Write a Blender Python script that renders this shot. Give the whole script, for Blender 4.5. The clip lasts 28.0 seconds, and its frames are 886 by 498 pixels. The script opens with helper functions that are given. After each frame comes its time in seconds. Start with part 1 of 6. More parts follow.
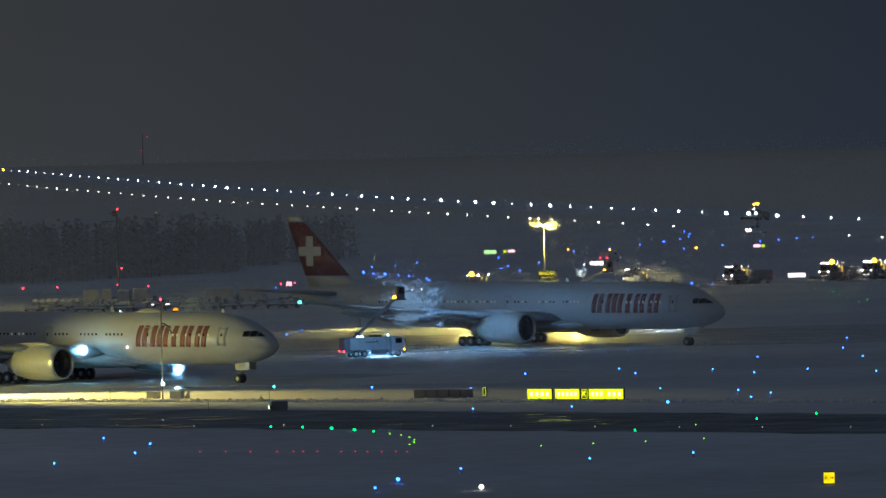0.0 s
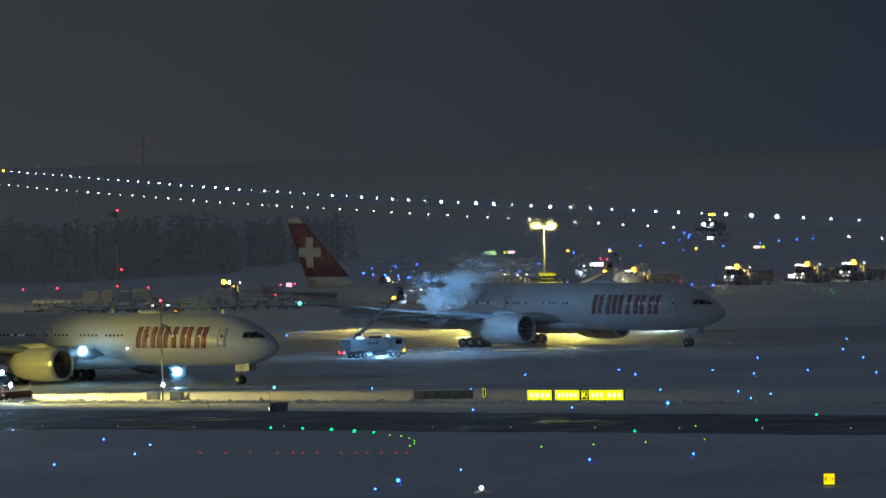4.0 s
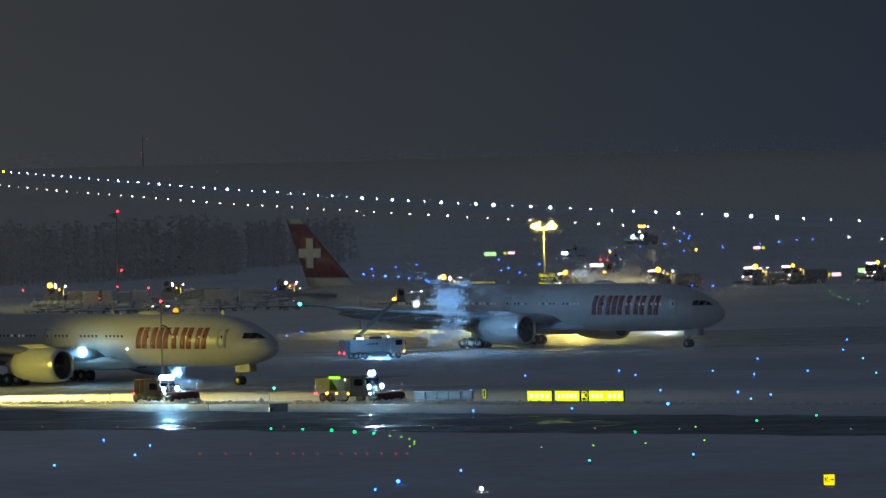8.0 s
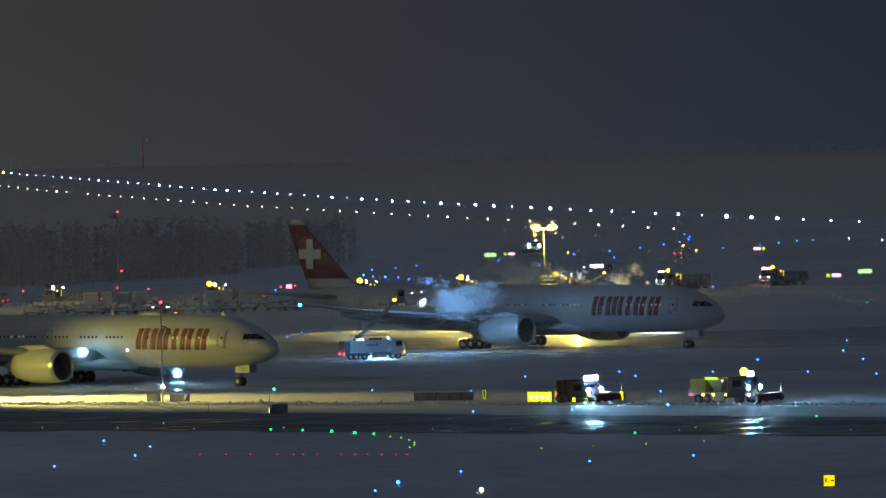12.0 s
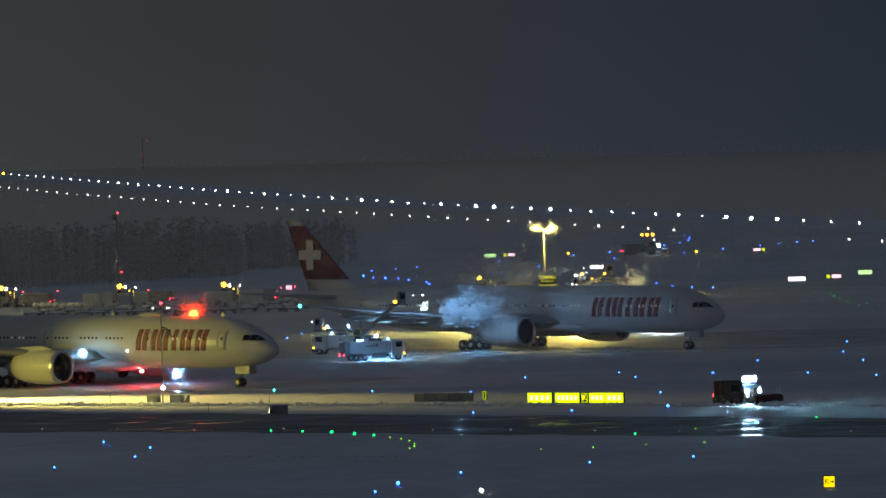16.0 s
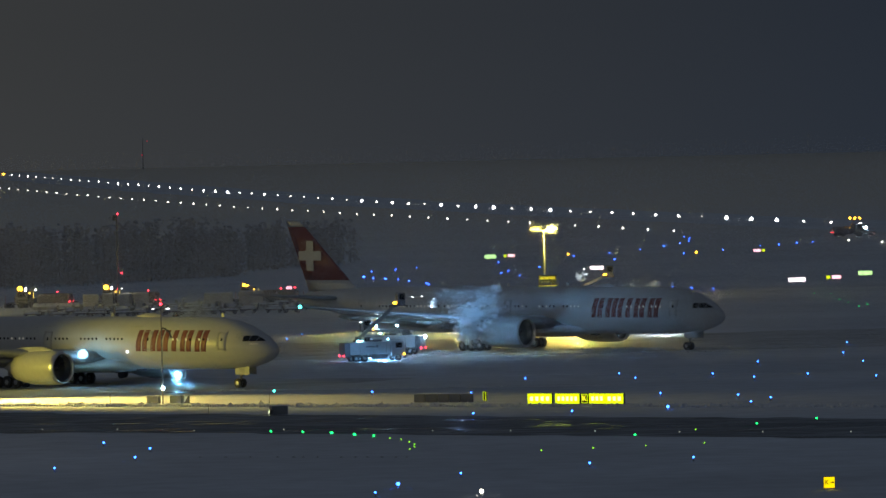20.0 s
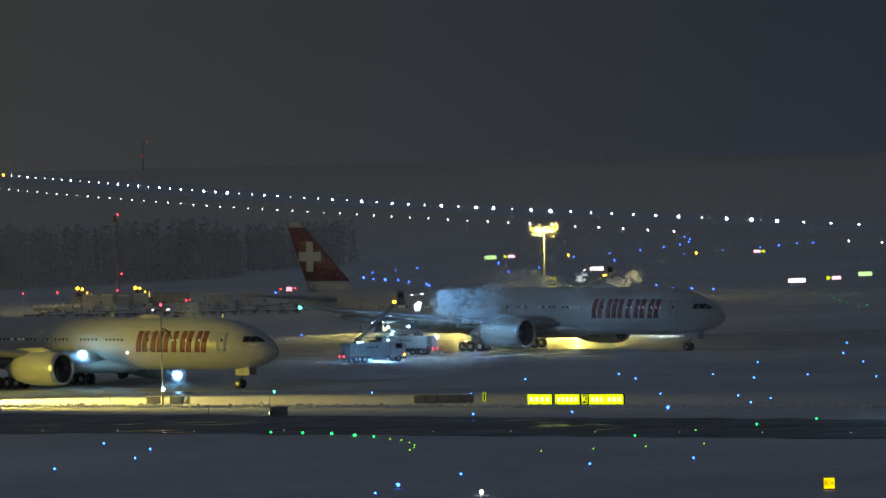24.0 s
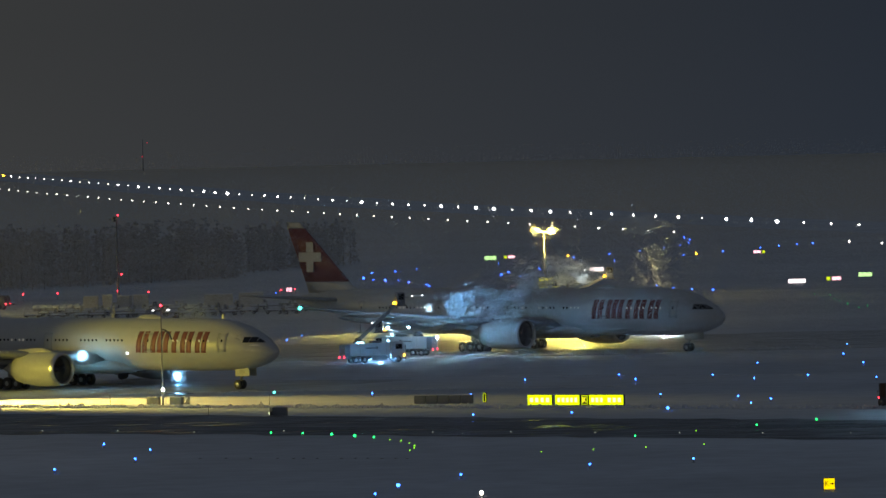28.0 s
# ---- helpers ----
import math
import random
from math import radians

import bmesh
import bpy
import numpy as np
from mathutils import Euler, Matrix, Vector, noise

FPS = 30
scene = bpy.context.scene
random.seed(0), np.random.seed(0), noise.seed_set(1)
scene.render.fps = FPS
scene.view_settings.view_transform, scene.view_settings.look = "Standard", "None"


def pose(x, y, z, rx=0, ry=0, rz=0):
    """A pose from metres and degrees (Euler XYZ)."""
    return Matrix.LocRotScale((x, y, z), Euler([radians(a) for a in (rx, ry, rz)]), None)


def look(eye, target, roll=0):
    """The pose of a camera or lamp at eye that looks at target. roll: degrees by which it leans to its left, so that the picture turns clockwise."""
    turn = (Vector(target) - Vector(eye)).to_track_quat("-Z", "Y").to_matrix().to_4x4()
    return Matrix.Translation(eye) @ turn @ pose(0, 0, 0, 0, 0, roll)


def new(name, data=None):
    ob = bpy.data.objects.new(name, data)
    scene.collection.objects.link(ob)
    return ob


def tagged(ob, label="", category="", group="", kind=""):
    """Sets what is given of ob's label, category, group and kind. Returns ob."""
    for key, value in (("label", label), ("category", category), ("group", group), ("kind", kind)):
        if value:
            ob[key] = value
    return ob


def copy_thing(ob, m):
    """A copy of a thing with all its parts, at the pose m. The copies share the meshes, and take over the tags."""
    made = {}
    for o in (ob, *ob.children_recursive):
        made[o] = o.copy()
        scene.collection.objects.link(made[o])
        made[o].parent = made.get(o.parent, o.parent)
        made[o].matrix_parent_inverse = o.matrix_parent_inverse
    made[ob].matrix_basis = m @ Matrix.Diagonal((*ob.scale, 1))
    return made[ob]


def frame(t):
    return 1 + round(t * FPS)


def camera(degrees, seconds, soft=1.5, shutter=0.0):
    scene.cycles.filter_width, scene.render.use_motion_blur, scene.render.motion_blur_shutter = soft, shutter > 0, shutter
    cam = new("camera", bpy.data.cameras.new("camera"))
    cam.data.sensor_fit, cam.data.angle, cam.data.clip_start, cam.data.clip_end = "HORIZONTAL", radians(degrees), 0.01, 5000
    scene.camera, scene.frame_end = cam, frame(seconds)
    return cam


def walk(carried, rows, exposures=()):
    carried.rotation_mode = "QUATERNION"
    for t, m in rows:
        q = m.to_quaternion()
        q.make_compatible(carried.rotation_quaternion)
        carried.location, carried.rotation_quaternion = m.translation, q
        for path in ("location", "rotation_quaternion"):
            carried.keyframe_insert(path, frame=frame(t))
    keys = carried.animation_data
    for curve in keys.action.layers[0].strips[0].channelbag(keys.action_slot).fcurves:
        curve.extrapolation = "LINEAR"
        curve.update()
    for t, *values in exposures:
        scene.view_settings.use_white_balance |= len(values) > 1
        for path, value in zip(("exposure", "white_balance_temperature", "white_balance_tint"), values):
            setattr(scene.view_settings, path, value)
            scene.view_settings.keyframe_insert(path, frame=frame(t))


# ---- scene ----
# Night de-icing on a snowbound airport apron, seen through a long lens from a high terrace.

# ---------- camera ----------
EYE_Z = 32.0
cam = camera(6.902, 28.0, soft=1.5)
DRIFT = ((0, 1.1634), (4, 1.1546), (8, 1.1484), (12, 1.1414), (16, 1.1339), (20, 1.1277), (24, 1.1216), (28, 1.1171))
walk(cam, [(t, look((0, 0, EYE_Z), (0, 1000, EYE_Z - 1000 * math.tan(radians(down))), -1.3)) for t, down in DRIFT],
     [(0, 0.0, 6100, 10), (8, 0.0, 6150, 10), (12, 0.0, 6250, 10), (18, 0.0, 6420, 10), (28, 0.0, 6600, 10)])

# ---------- light ----------
world = bpy.data.worlds.new("night_sky")
scene.world = world
world.use_nodes = True
wn, wl = world.node_tree.nodes, world.node_tree.links
wn.clear()
w_out = wn.new("ShaderNodeOutputWorld")
w_bg = wn.new("ShaderNodeBackground")
w_tc = wn.new("ShaderNodeTexCoord")
w_sep = wn.new("ShaderNodeSeparateXYZ")
w_mr = wn.new("ShaderNodeMapRange")
w_mix = wn.new("ShaderNodeMix")
w_mix.data_type = "RGBA"
# city glow: warm to the west, cold blue to the east
w_mix.inputs[6].default_value = (0.0385, 0.0400, 0.0405, 1)
w_mix.inputs[7].default_value = (0.0183, 0.0244, 0.0357, 1)
w_mr.inputs[1].default_value, w_mr.inputs[2].default_value = -0.07, 0.07
wl.new(w_tc.outputs["Generated"], w_sep.inputs[0])
wl.new(w_sep.outputs[0], w_mr.inputs[0])
wl.new(w_mr.outputs[0], w_mix.inputs[0])
w_zen = wn.new("ShaderNodeMix")
w_zen.data_type = "RGBA"
w_zen.inputs[7].default_value = (0.042, 0.054, 0.074, 1)
wl.new(w_sep.outputs[2], w_zen.inputs[0])
wl.new(w_mix.outputs[2], w_zen.inputs[6])
wl.new(w_zen.outputs[2], w_bg.inputs[0])
# the lit terminal and the town lie behind the terrace
w_back = wn.new("ShaderNodeMapRange")
w_back.inputs[1].default_value, w_back.inputs[2].default_value = 0.3, -0.9
w_back.inputs[3].default_value, w_back.inputs[4].default_value = 1.0, 1.27
wl.new(w_sep.outputs[1], w_back.inputs[0])
wl.new(w_back.outputs[0], w_bg.inputs[1])
wl.new(w_bg.outputs[0], w_out.inputs[0])


def lamp(name, kind, where, power, colour, target=None, size=0.3, cone=60, blend=0.6):
    data = bpy.data.lights.new(name, kind)
    data.energy, data.color = power, colour
    if kind == "SPOT":
        data.spot_size, data.spot_blend = radians(cone), blend
    data.shadow_soft_size = size
    ob = new(name, data)
    ob.matrix_world = look(where, target) if target else Matrix.Translation(where)
    return ob


SODIUM = (1.0, 0.76, 0.16)
OLIVE = (1.0, 0.82, 0.09)
COLD = (0.22, 0.56, 1.0)
# sodium floods on the apron edge, west of the near aircraft
lamp("apron_flood", "SPOT", (-82, 830, 8), 36000, OLIVE, (-36, 846, 2.0), 1.0, 44, 1.0)
lamp("west_apron_mast", "POINT", (-82, 968, 17), 5500, SODIUM, None, 0.6)
lamp("equipment_store_mast", "POINT", (-97, 1168, 16), 16000, SODIUM, None, 0.6)
lamp("apron_flood_low", "SPOT", (-66, 827, 15), 300000, SODIUM, (-46, 815, 0), 0.8, 60, 1.0)
# apron floods of the terminal, beyond the west edge of the view
lamp("terminal_flood", "POINT", (-140, 700, 25), 24000, (1.0, 0.88, 0.62), None, 1.0)
# sodium light on the de-icing pad: mast, and lamps added unseen behind the fuselage
lamp("pad_flood", "POINT", (16.8, 1196.0, 10.9), 9000, SODIUM, None, 0.5)
for x, y in ((11.5, 1018.0), (18.5, 1015.0)):
    lamp("low_pad_fill", "SPOT", (x, y, 5.0), 42000, SODIUM, (x, y - 11, 0), 0.3, 56, 0.8)
for x, y, power in ((3, 1036, 26000), (-12, 1042, 9000)):
    lamp("pad_fill", "SPOT", (x, y, 4.6), power, SODIUM, (x, y - 50, 0), 1.0, 104, 0.9)
# work lamps of the de-icing vehicles, and two added fills
lamp("spray_lamp", "POINT", (1.8, 934.5, 7.9), 1900, (0.20, 0.52, 1.0), None, 0.2)
lamp("nozzle_lamp", "POINT", (-2.9, 931.6, 7.2), 800, (0.6, 0.82, 1.0), None, 0.08)
lamp("far_nozzle_lamp", "POINT", (20.3, 1059.5, 7.2), 180, (0.7, 0.9, 1.0), None, 0.08)
# added fill before the truck, on no fixture, to brighten its side
lamp("truck_side_fill", "SPOT", (-13.5, 911.0, 3.0), 800, COLD, (-9, 919, 1.4), 0.3, 90, 0.8)
lamp("truck_under_lamp", "POINT", (-8.2, 920.3, 0.4), 1800, COLD, None, 0.2)
lamp("far_truck_lamp", "SPOT", (30.5, 1019, 4.5), 15000, (0.72, 0.90, 1.0), (29.5, 1006.6, 0), 0.3, 27, 0.4)
# added lamp on no fixture, low behind the fuselage, to light the steam
lamp("steam_fill", "POINT", (25.5, 1060.5, 3.2), 1700, (1.0, 0.80, 0.32), None, 0.25)
lamp("belly_lamp", "SPOT", (-31.4, 858.9, 1.3), 5500, COLD, (-30.9, 846, 0), 0.2, 150, 0.7)
lamp("landing_lamp", "SPOT", (-42.03, 850.6, 3.97), 3000, COLD, (-46, 790, 2), 0.2, 108, 0.5)

# ---------- materials ----------
def mat(name, base, rough=0.6, metal=0.0, noise_scale=0.0, vary=0.25, bump=0.0, coords="Object", detail=4, fine=8.0):
    m = bpy.data.materials.new(name)
    m.use_nodes = True
    n, l = m.node_tree.nodes, m.node_tree.links
    b = n["Principled BSDF"]
    b.inputs["Base Color"].default_value = (*base, 1)
    b.inputs["Roughness"].default_value = rough
    b.inputs["Metallic"].default_value = metal
    if noise_scale:
        tc = n.new("ShaderNodeTexCoord")
        big, small = n.new("ShaderNodeTexNoise"), n.new("ShaderNodeTexNoise")
        big.inputs["Scale"].default_value, small.inputs["Scale"].default_value = noise_scale, noise_scale * fine
        big.inputs["Detail"].default_value = small.inputs["Detail"].default_value = detail
        mix, ramp, mul = n.new("ShaderNodeMix"), n.new("ShaderNodeMapRange"), n.new("ShaderNodeMix")
        mix.inputs[0].default_value = 0.4
        l.new(tc.outputs[coords], big.inputs["Vector"])
        l.new(tc.outputs[coords], small.inputs["Vector"])
        l.new(big.outputs["Fac"], mix.inputs[2])
        l.new(small.outputs["Fac"], mix.inputs[3])
        l.new(mix.outputs[0], ramp.inputs[0])
        ramp.inputs[1].default_value, ramp.inputs[2].default_value = 0.3, 0.7
        ramp.inputs[3].default_value, ramp.inputs[4].default_value = 1 - vary, 1 + vary * 0.4
        mul.data_type, mul.blend_type = "RGBA", "MULTIPLY"
        mul.inputs[0].default_value = 1.0
        mul.inputs[6].default_value = (*base, 1)
        l.new(ramp.outputs[0], mul.inputs[7])
        l.new(mul.outputs[2], b.inputs["Base Color"])
        if bump:
            bp = n.new("ShaderNodeBump")
            bp.inputs["Strength"].default_value, bp.inputs["Distance"].default_value = bump, 0.05
            l.new(mix.outputs[0], bp.inputs["Height"])
            l.new(bp.outputs[0], b.inputs["Normal"])
    return m


def wet_paving(name, base, snow, lo, hi, turn, gloss=0.06):
    """Dark paving with puddles and blown snow drawn out along the sweepers' way."""
    m = mat(name, base, 0.3, 0, 0.05, 0.5, 0.12, "Object", 8, 12)
    n, l = m.node_tree.nodes, m.node_tree.links
    b = n["Principled BSDF"]
    tc, mp, ns, mr = n.new("ShaderNodeTexCoord"), n.new("ShaderNodeMapping"), n.new("ShaderNodeTexNoise"), n.new("ShaderNodeMapRange")
    mp.inputs["Rotation"].default_value = (0, 0, radians(turn))
    mp.inputs["Scale"].default_value = (0.05, 0.27, 1)
    ns.inputs["Scale"].default_value, ns.inputs["Detail"].default_value = 2.0, 7
    mr.inputs[1].default_value, mr.inputs[2].default_value = lo, hi
    mr.inputs[3].default_value, mr.inputs[4].default_value = gloss, 0.8
    l.new(tc.outputs["Object"], mp.inputs[0])
    l.new(mp.outputs[0], ns.inputs["Vector"])
    l.new(ns.outputs["Fac"], mr.inputs[0])
    l.new(mr.outputs[0], b.inputs["Roughness"])
    mix, fac = n.new("ShaderNodeMix"), n.new("ShaderNodeMapRange")
    mix.data_type = "RGBA"
    old = b.inputs["Base Color"].links[0].from_socket
    fac.inputs[1].default_value, fac.inputs[2].default_value, fac.inputs[4].default_value = 0.42, 0.66, 0.75
    l.new(ns.outputs["Fac"], fac.inputs[0])
    l.new(fac.outputs[0], mix.inputs[0])
    l.new(old, mix.inputs[6])
    mix.inputs[7].default_value = (*snow, 1)
    l.new(mix.outputs[2], b.inputs["Base Color"])
    # wind ripples on the standing water
    rip, tilt = n.new("ShaderNodeTexNoise"), n.new("ShaderNodeBump")
    rip.inputs["Scale"].default_value, rip.inputs["Detail"].default_value = 1.6, 2
    tilt.inputs["Strength"].default_value, tilt.inputs["Distance"].default_value = 0.35, 0.012
    l.new(tc.outputs["Object"], rip.inputs["Vector"])
    l.new(rip.outputs["Fac"], tilt.inputs["Height"])
    l.new(b.inputs["Normal"].links[0].from_socket, tilt.inputs["Normal"])
    l.new(tilt.outputs[0], b.inputs["Normal"])
    return m


def glow(name, colour, strength):
    m = bpy.data.materials.new(name)
    m.use_nodes = True
    b = m.node_tree.nodes["Principled BSDF"]
    b.inputs["Base Color"].default_value = (*colour, 1)
    b.inputs["Emission Color"].default_value = (*colour, 1)
    b.inputs["Emission Strength"].default_value = strength
    return m


def haze_tinted_snow(m):
    """Night haze over the far fields is painted into the snow's colour."""
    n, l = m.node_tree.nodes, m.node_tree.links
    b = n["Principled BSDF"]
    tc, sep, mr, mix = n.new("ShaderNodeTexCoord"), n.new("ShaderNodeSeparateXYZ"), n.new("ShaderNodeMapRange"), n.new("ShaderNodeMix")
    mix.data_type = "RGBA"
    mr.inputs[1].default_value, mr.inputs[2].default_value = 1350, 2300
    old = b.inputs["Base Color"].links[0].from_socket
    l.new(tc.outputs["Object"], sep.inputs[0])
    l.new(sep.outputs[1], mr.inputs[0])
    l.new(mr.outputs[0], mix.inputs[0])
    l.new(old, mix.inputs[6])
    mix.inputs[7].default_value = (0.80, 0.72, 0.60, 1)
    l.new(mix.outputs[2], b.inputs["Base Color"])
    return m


SNOW = mat("snow", (0.84, 0.88, 0.95), 0.85, 0, 0.02, 0.28, 0.25, "Object", 8, 14)
FIELD = haze_tinted_snow(mat("haze_tinted_snow", (0.70, 0.735, 0.80), 0.85, 0, 0.02, 0.28, 0.25, "Object", 8, 14))
BERM = mat("ploughed_snow", (0.86, 0.88, 0.91), 0.9, 0, 0.9, 0.25, 0.8, "Object", 6, 6)
TARMAC = wet_paving("wet_tarmac", (0.15, 0.155, 0.165), (0.48, 0.51, 0.56), 0.36, 0.43, 28, 0.10)
STANDWET = wet_paving("wet_stand", (0.48, 0.50, 0.54), (0.66, 0.69, 0.74), 0.33, 0.44, 33, 0.28)
PADWET = wet_paving("wet_pad", (0.42, 0.44, 0.46), (0.74, 0.77, 0.81), 0.36, 0.48, 0, 0.2)
PACKED = mat("packed_snow", (0.76, 0.79, 0.84), 0.7, 0, 0.04, 0.3, 0.2, "Object", 8, 12)
WHITE = mat("white_aircraft_paint", (0.58, 0.58, 0.57), 0.34, 0, 0.12, 0.10, 0.02)
NACELLE = mat("nacelle_paint", (0.54, 0.54, 0.52), 0.36, 0, 0.3, 0.14, 0.02)
WINGGREY = mat("wing_grey", (0.36, 0.37, 0.38), 0.4, 0, 0.25, 0.18, 0.02)
RED = mat("red_livery", (0.27, 0.085, 0.075), 0.45, 0, 0.3, 0.15)
METAL = mat("bare_metal", (0.62, 0.62, 0.64), 0.28, 0.9, 0.8, 0.2)
DARK = mat("dark_metal", (0.16, 0.16, 0.17), 0.5, 0.2, 0.8, 0.3)
RUBBER = mat("tyre_rubber", (0.10, 0.10, 0.105), 0.85, 0, 2.0, 0.3)
GLASS = mat("dark_glass", (0.012, 0.014, 0.018), 0.08)
LINE = mat("panel_line", (0.48, 0.48, 0.46), 0.6)
TRUCKWHITE = mat("truck_white_paint", (0.74, 0.77, 0.80), 0.4, 0, 0.5, 0.22, 0.02)
TRUCKGREY = mat("grey_cover", (0.23, 0.24, 0.26), 0.6, 0, 0.6, 0.3)
# grey chosen so that vehicle bodies fade as they would in haze
CONVOYGREY = mat("haze_grey_vehicle_paint", (0.26, 0.255, 0.25), 0.6, 0, 0.7, 0.35)
PLOUGHYELLOW = mat("orange_vehicle_paint", (0.15, 0.095, 0.035), 0.45, 0, 0.7, 0.3)
RUST = mat("rusty_box_paint", (0.10, 0.055, 0.04), 0.75, 0, 1.2, 0.5, 0.05)
HOPPER = mat("yellow_hopper_paint", (0.5, 0.43, 0.04), 0.45, 0, 0.7, 0.3)
BRUSHBLACK = mat("brush_trailer_black", (0.10, 0.095, 0.095), 0.7, 0, 0.8, 0.4)
STEEL = mat("galvanised_steel", (0.42, 0.43, 0.44), 0.45, 0.7, 0.8, 0.3)
BLADERED = mat("dirty_red_blade", (0.16, 0.05, 0.04), 0.65, 0, 0.8, 0.4)
POLERED = mat("marker_pole_paint", (0.55, 0.22, 0.16), 0.5, 0, 0.8, 0.2)
POLE = mat("painted_pole", (0.30, 0.31, 0.31), 0.5, 0.2, 0.8, 0.3)
BARK = mat("bark", (0.30, 0.27, 0.24), 0.9, 0, 1.0, 0.3)
# twig colour lightened to stand in for haze over the woods
HAZEWOOD = mat("haze_paled_twigs", (0.62, 0.57, 0.52), 0.9, 0, 0.12, 0.3)
CONTAINER = mat("container_paint", (0.68, 0.68, 0.66), 0.6, 0, 0.6, 0.35)
SIGNBLACK = mat("sign_black", (0.012, 0.012, 0.012), 0.5)
CLOTH = mat("grey_cabinet_paint", (0.30, 0.305, 0.31), 0.6, 0, 0.8, 0.3)

G_RUNWAY = glow("runway_light_glow", (1.0, 0.97, 0.94), 16)
G_RUNBRIGHT = glow("dazzling_runway_light_glow", (0.95, 0.97, 1.0), 34)
G_RUNDIM = glow("dim_runway_light_glow", (1.0, 0.97, 0.92), 8)
G_RUNFAINT = glow("faint_runway_light_glow", (1.0, 0.96, 0.88), 6)
G_WARMWHITE = glow("warm_white_glow", (1.0, 0.88, 0.7), 9)
G_WHITE = glow("white_lamp_glow", (0.86, 0.95, 1.0), 22)
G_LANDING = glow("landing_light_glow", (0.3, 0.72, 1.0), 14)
G_CONVOY = glow("convoy_lamp_glow", (1.0, 0.95, 0.88), 70)
G_RUNPLOUGH = glow("cold_front_lamp_glow", (0.62, 0.85, 1.0), 20)
G_WORK = glow("strong_work_lamp_glow", (0.34, 0.70, 1.0), 220)
G_HEAD = glow("plough_lamp_glow", (0.36, 0.70, 1.0), 900)
G_FLASH = glow("red_strobe_glow", (1.0, 0.011, 0.001), 220)
G_BELLY = glow("red_belly_strobe_glow", (1.0, 0.03, 0.02), 1500)
G_BLUE = glow("blue_taxi_light_glow", (0.03, 0.16, 1.0), 12)
G_FARBLUE = glow("far_blue_light_glow", (0.025, 0.11, 1.0), 15.0)
G_CYAN = glow("cyan_light_glow", (0.08, 0.85, 0.70), 6)
G_GREEN = glow("green_light_glow", (0.01, 0.8, 0.13), 5)
G_LIME = glow("lime_light_glow", (0.25, 0.80, 0.02), 3)
G_RED = glow("red_light_glow", (1.0, 0.035, 0.06), 8)
G_DIMRED = glow("stop_bar_glow", (1.0, 0.04, 0.08), 0.7)
G_ORANGE = glow("orange_lamp_glow", (1.0, 0.36, 0.008), 1.7)
G_AMBER = glow("amber_beacon_glow", (1.0, 0.44, 0.02), 14)
G_SODIUM = glow("sodium_lamp_glow", (1.0, 0.64, 0.08), 2.6)
G_MAST = glow("sodium_mast_glow", (1.0, 0.70, 0.10), 7)
G_YSIGN = glow("yellow_sign_glow", (0.70, 0.92, 0.0), 1.5)
G_YPANEL = glow("yellow_sign_panel", (1.0, 1.0, 0.35), 1.9)
G_KSIGN = glow("amber_sign_glow", (1.0, 0.72, 0.0), 1.25)
G_PINK = glow("red_sign_glow", (1.0, 0.45, 0.55), 2.0)
G_WSIGN = glow("white_sign_glow", (1.0, 0.85, 0.9), 3.0)
G_GSIGN = glow("green_sign_glow", (0.55, 0.95, 0.35), 1.6)
G_DIM = glow("dim_reflector_glow", (0.7, 0.75, 0.65), 0.5)
G_TEXT = glow("sign_text_glow", (0.9, 0.78, 0.02), 2.4)
G_EDGE = glow("pale_edge_light_glow", (0.85, 1.0, 0.55), 9)
G_CABIN = glow("cabin_window_glow", (1.0, 0.95, 0.82), 0.10)
G_SMALL = glow("small_lamp_glow", (0.95, 0.97, 1.0), 3.0)


# ---------- mesh helpers ----------
def box(sx, sy, sz, c=(0, 0, 0), bev=0.0, bm=None, taper=1.0, rz=0.0, ry=0.0):
    """A box centred on c; taper narrows its top."""
    bm = bm or bmesh.new()
    vs = []
    turn = Euler((0, ry, rz)).to_matrix()
    for z in (-1, 1):
        k = taper if z > 0 else 1.0
        for x, y in ((-1, -1), (1, -1), (1, 1), (-1, 1)):
            vs.append(bm.verts.new(turn @ Vector((x * sx / 2 * k, y * sy / 2 * k, z * sz / 2)) + Vector(c)))
    fs = [bm.faces.new([vs[i] for i in q]) for q in ((3, 2, 1, 0), (4, 5, 6, 7), (0, 1, 5, 4), (1, 2, 6, 5), (2, 3, 7, 6), (3, 0, 4, 7))]
    if bev:
        bmesh.ops.bevel(bm, geom=list({e for f in fs for e in f.edges}), offset=bev, segments=2, profile=0.5, affect="EDGES")
    return bm


def rings(rows, bm=None, cap=True, smooth=True):
    """Skin over a list of rings of equal length."""
    bm = bm or bmesh.new()
    made = [[bm.verts.new(p) for p in r] for r in rows]
    n = len(made[0])
    for a, b in zip(made, made[1:]):
        for i in range(n):
            f = bm.faces.new((a[i], a[(i + 1) % n], b[(i + 1) % n], b[i]))
            f.smooth = smooth
    if cap:
        bm.faces.new(made[0][::-1])
        bm.faces.new(made[-1])
    return bm


def circle(r, n=16):
    return [(r * math.cos(2 * math.pi * i / n), r * math.sin(2 * math.pi * i / n)) for i in range(n)]


def tube(a, b, r1, r2=None, n=12, bm=None):
    """A tapered rod from a to b."""
    a, b = Vector(a), Vector(b)
    r2 = r1 if r2 is None else r2
    q = (b - a).to_track_quat("Z", "Y")
    return rings([[a + q @ Vector((x, y, 0)) for x, y in circle(r1, n)], [b + q @ Vector((x, y, 0)) for x, y in circle(r2, n)]], bm)


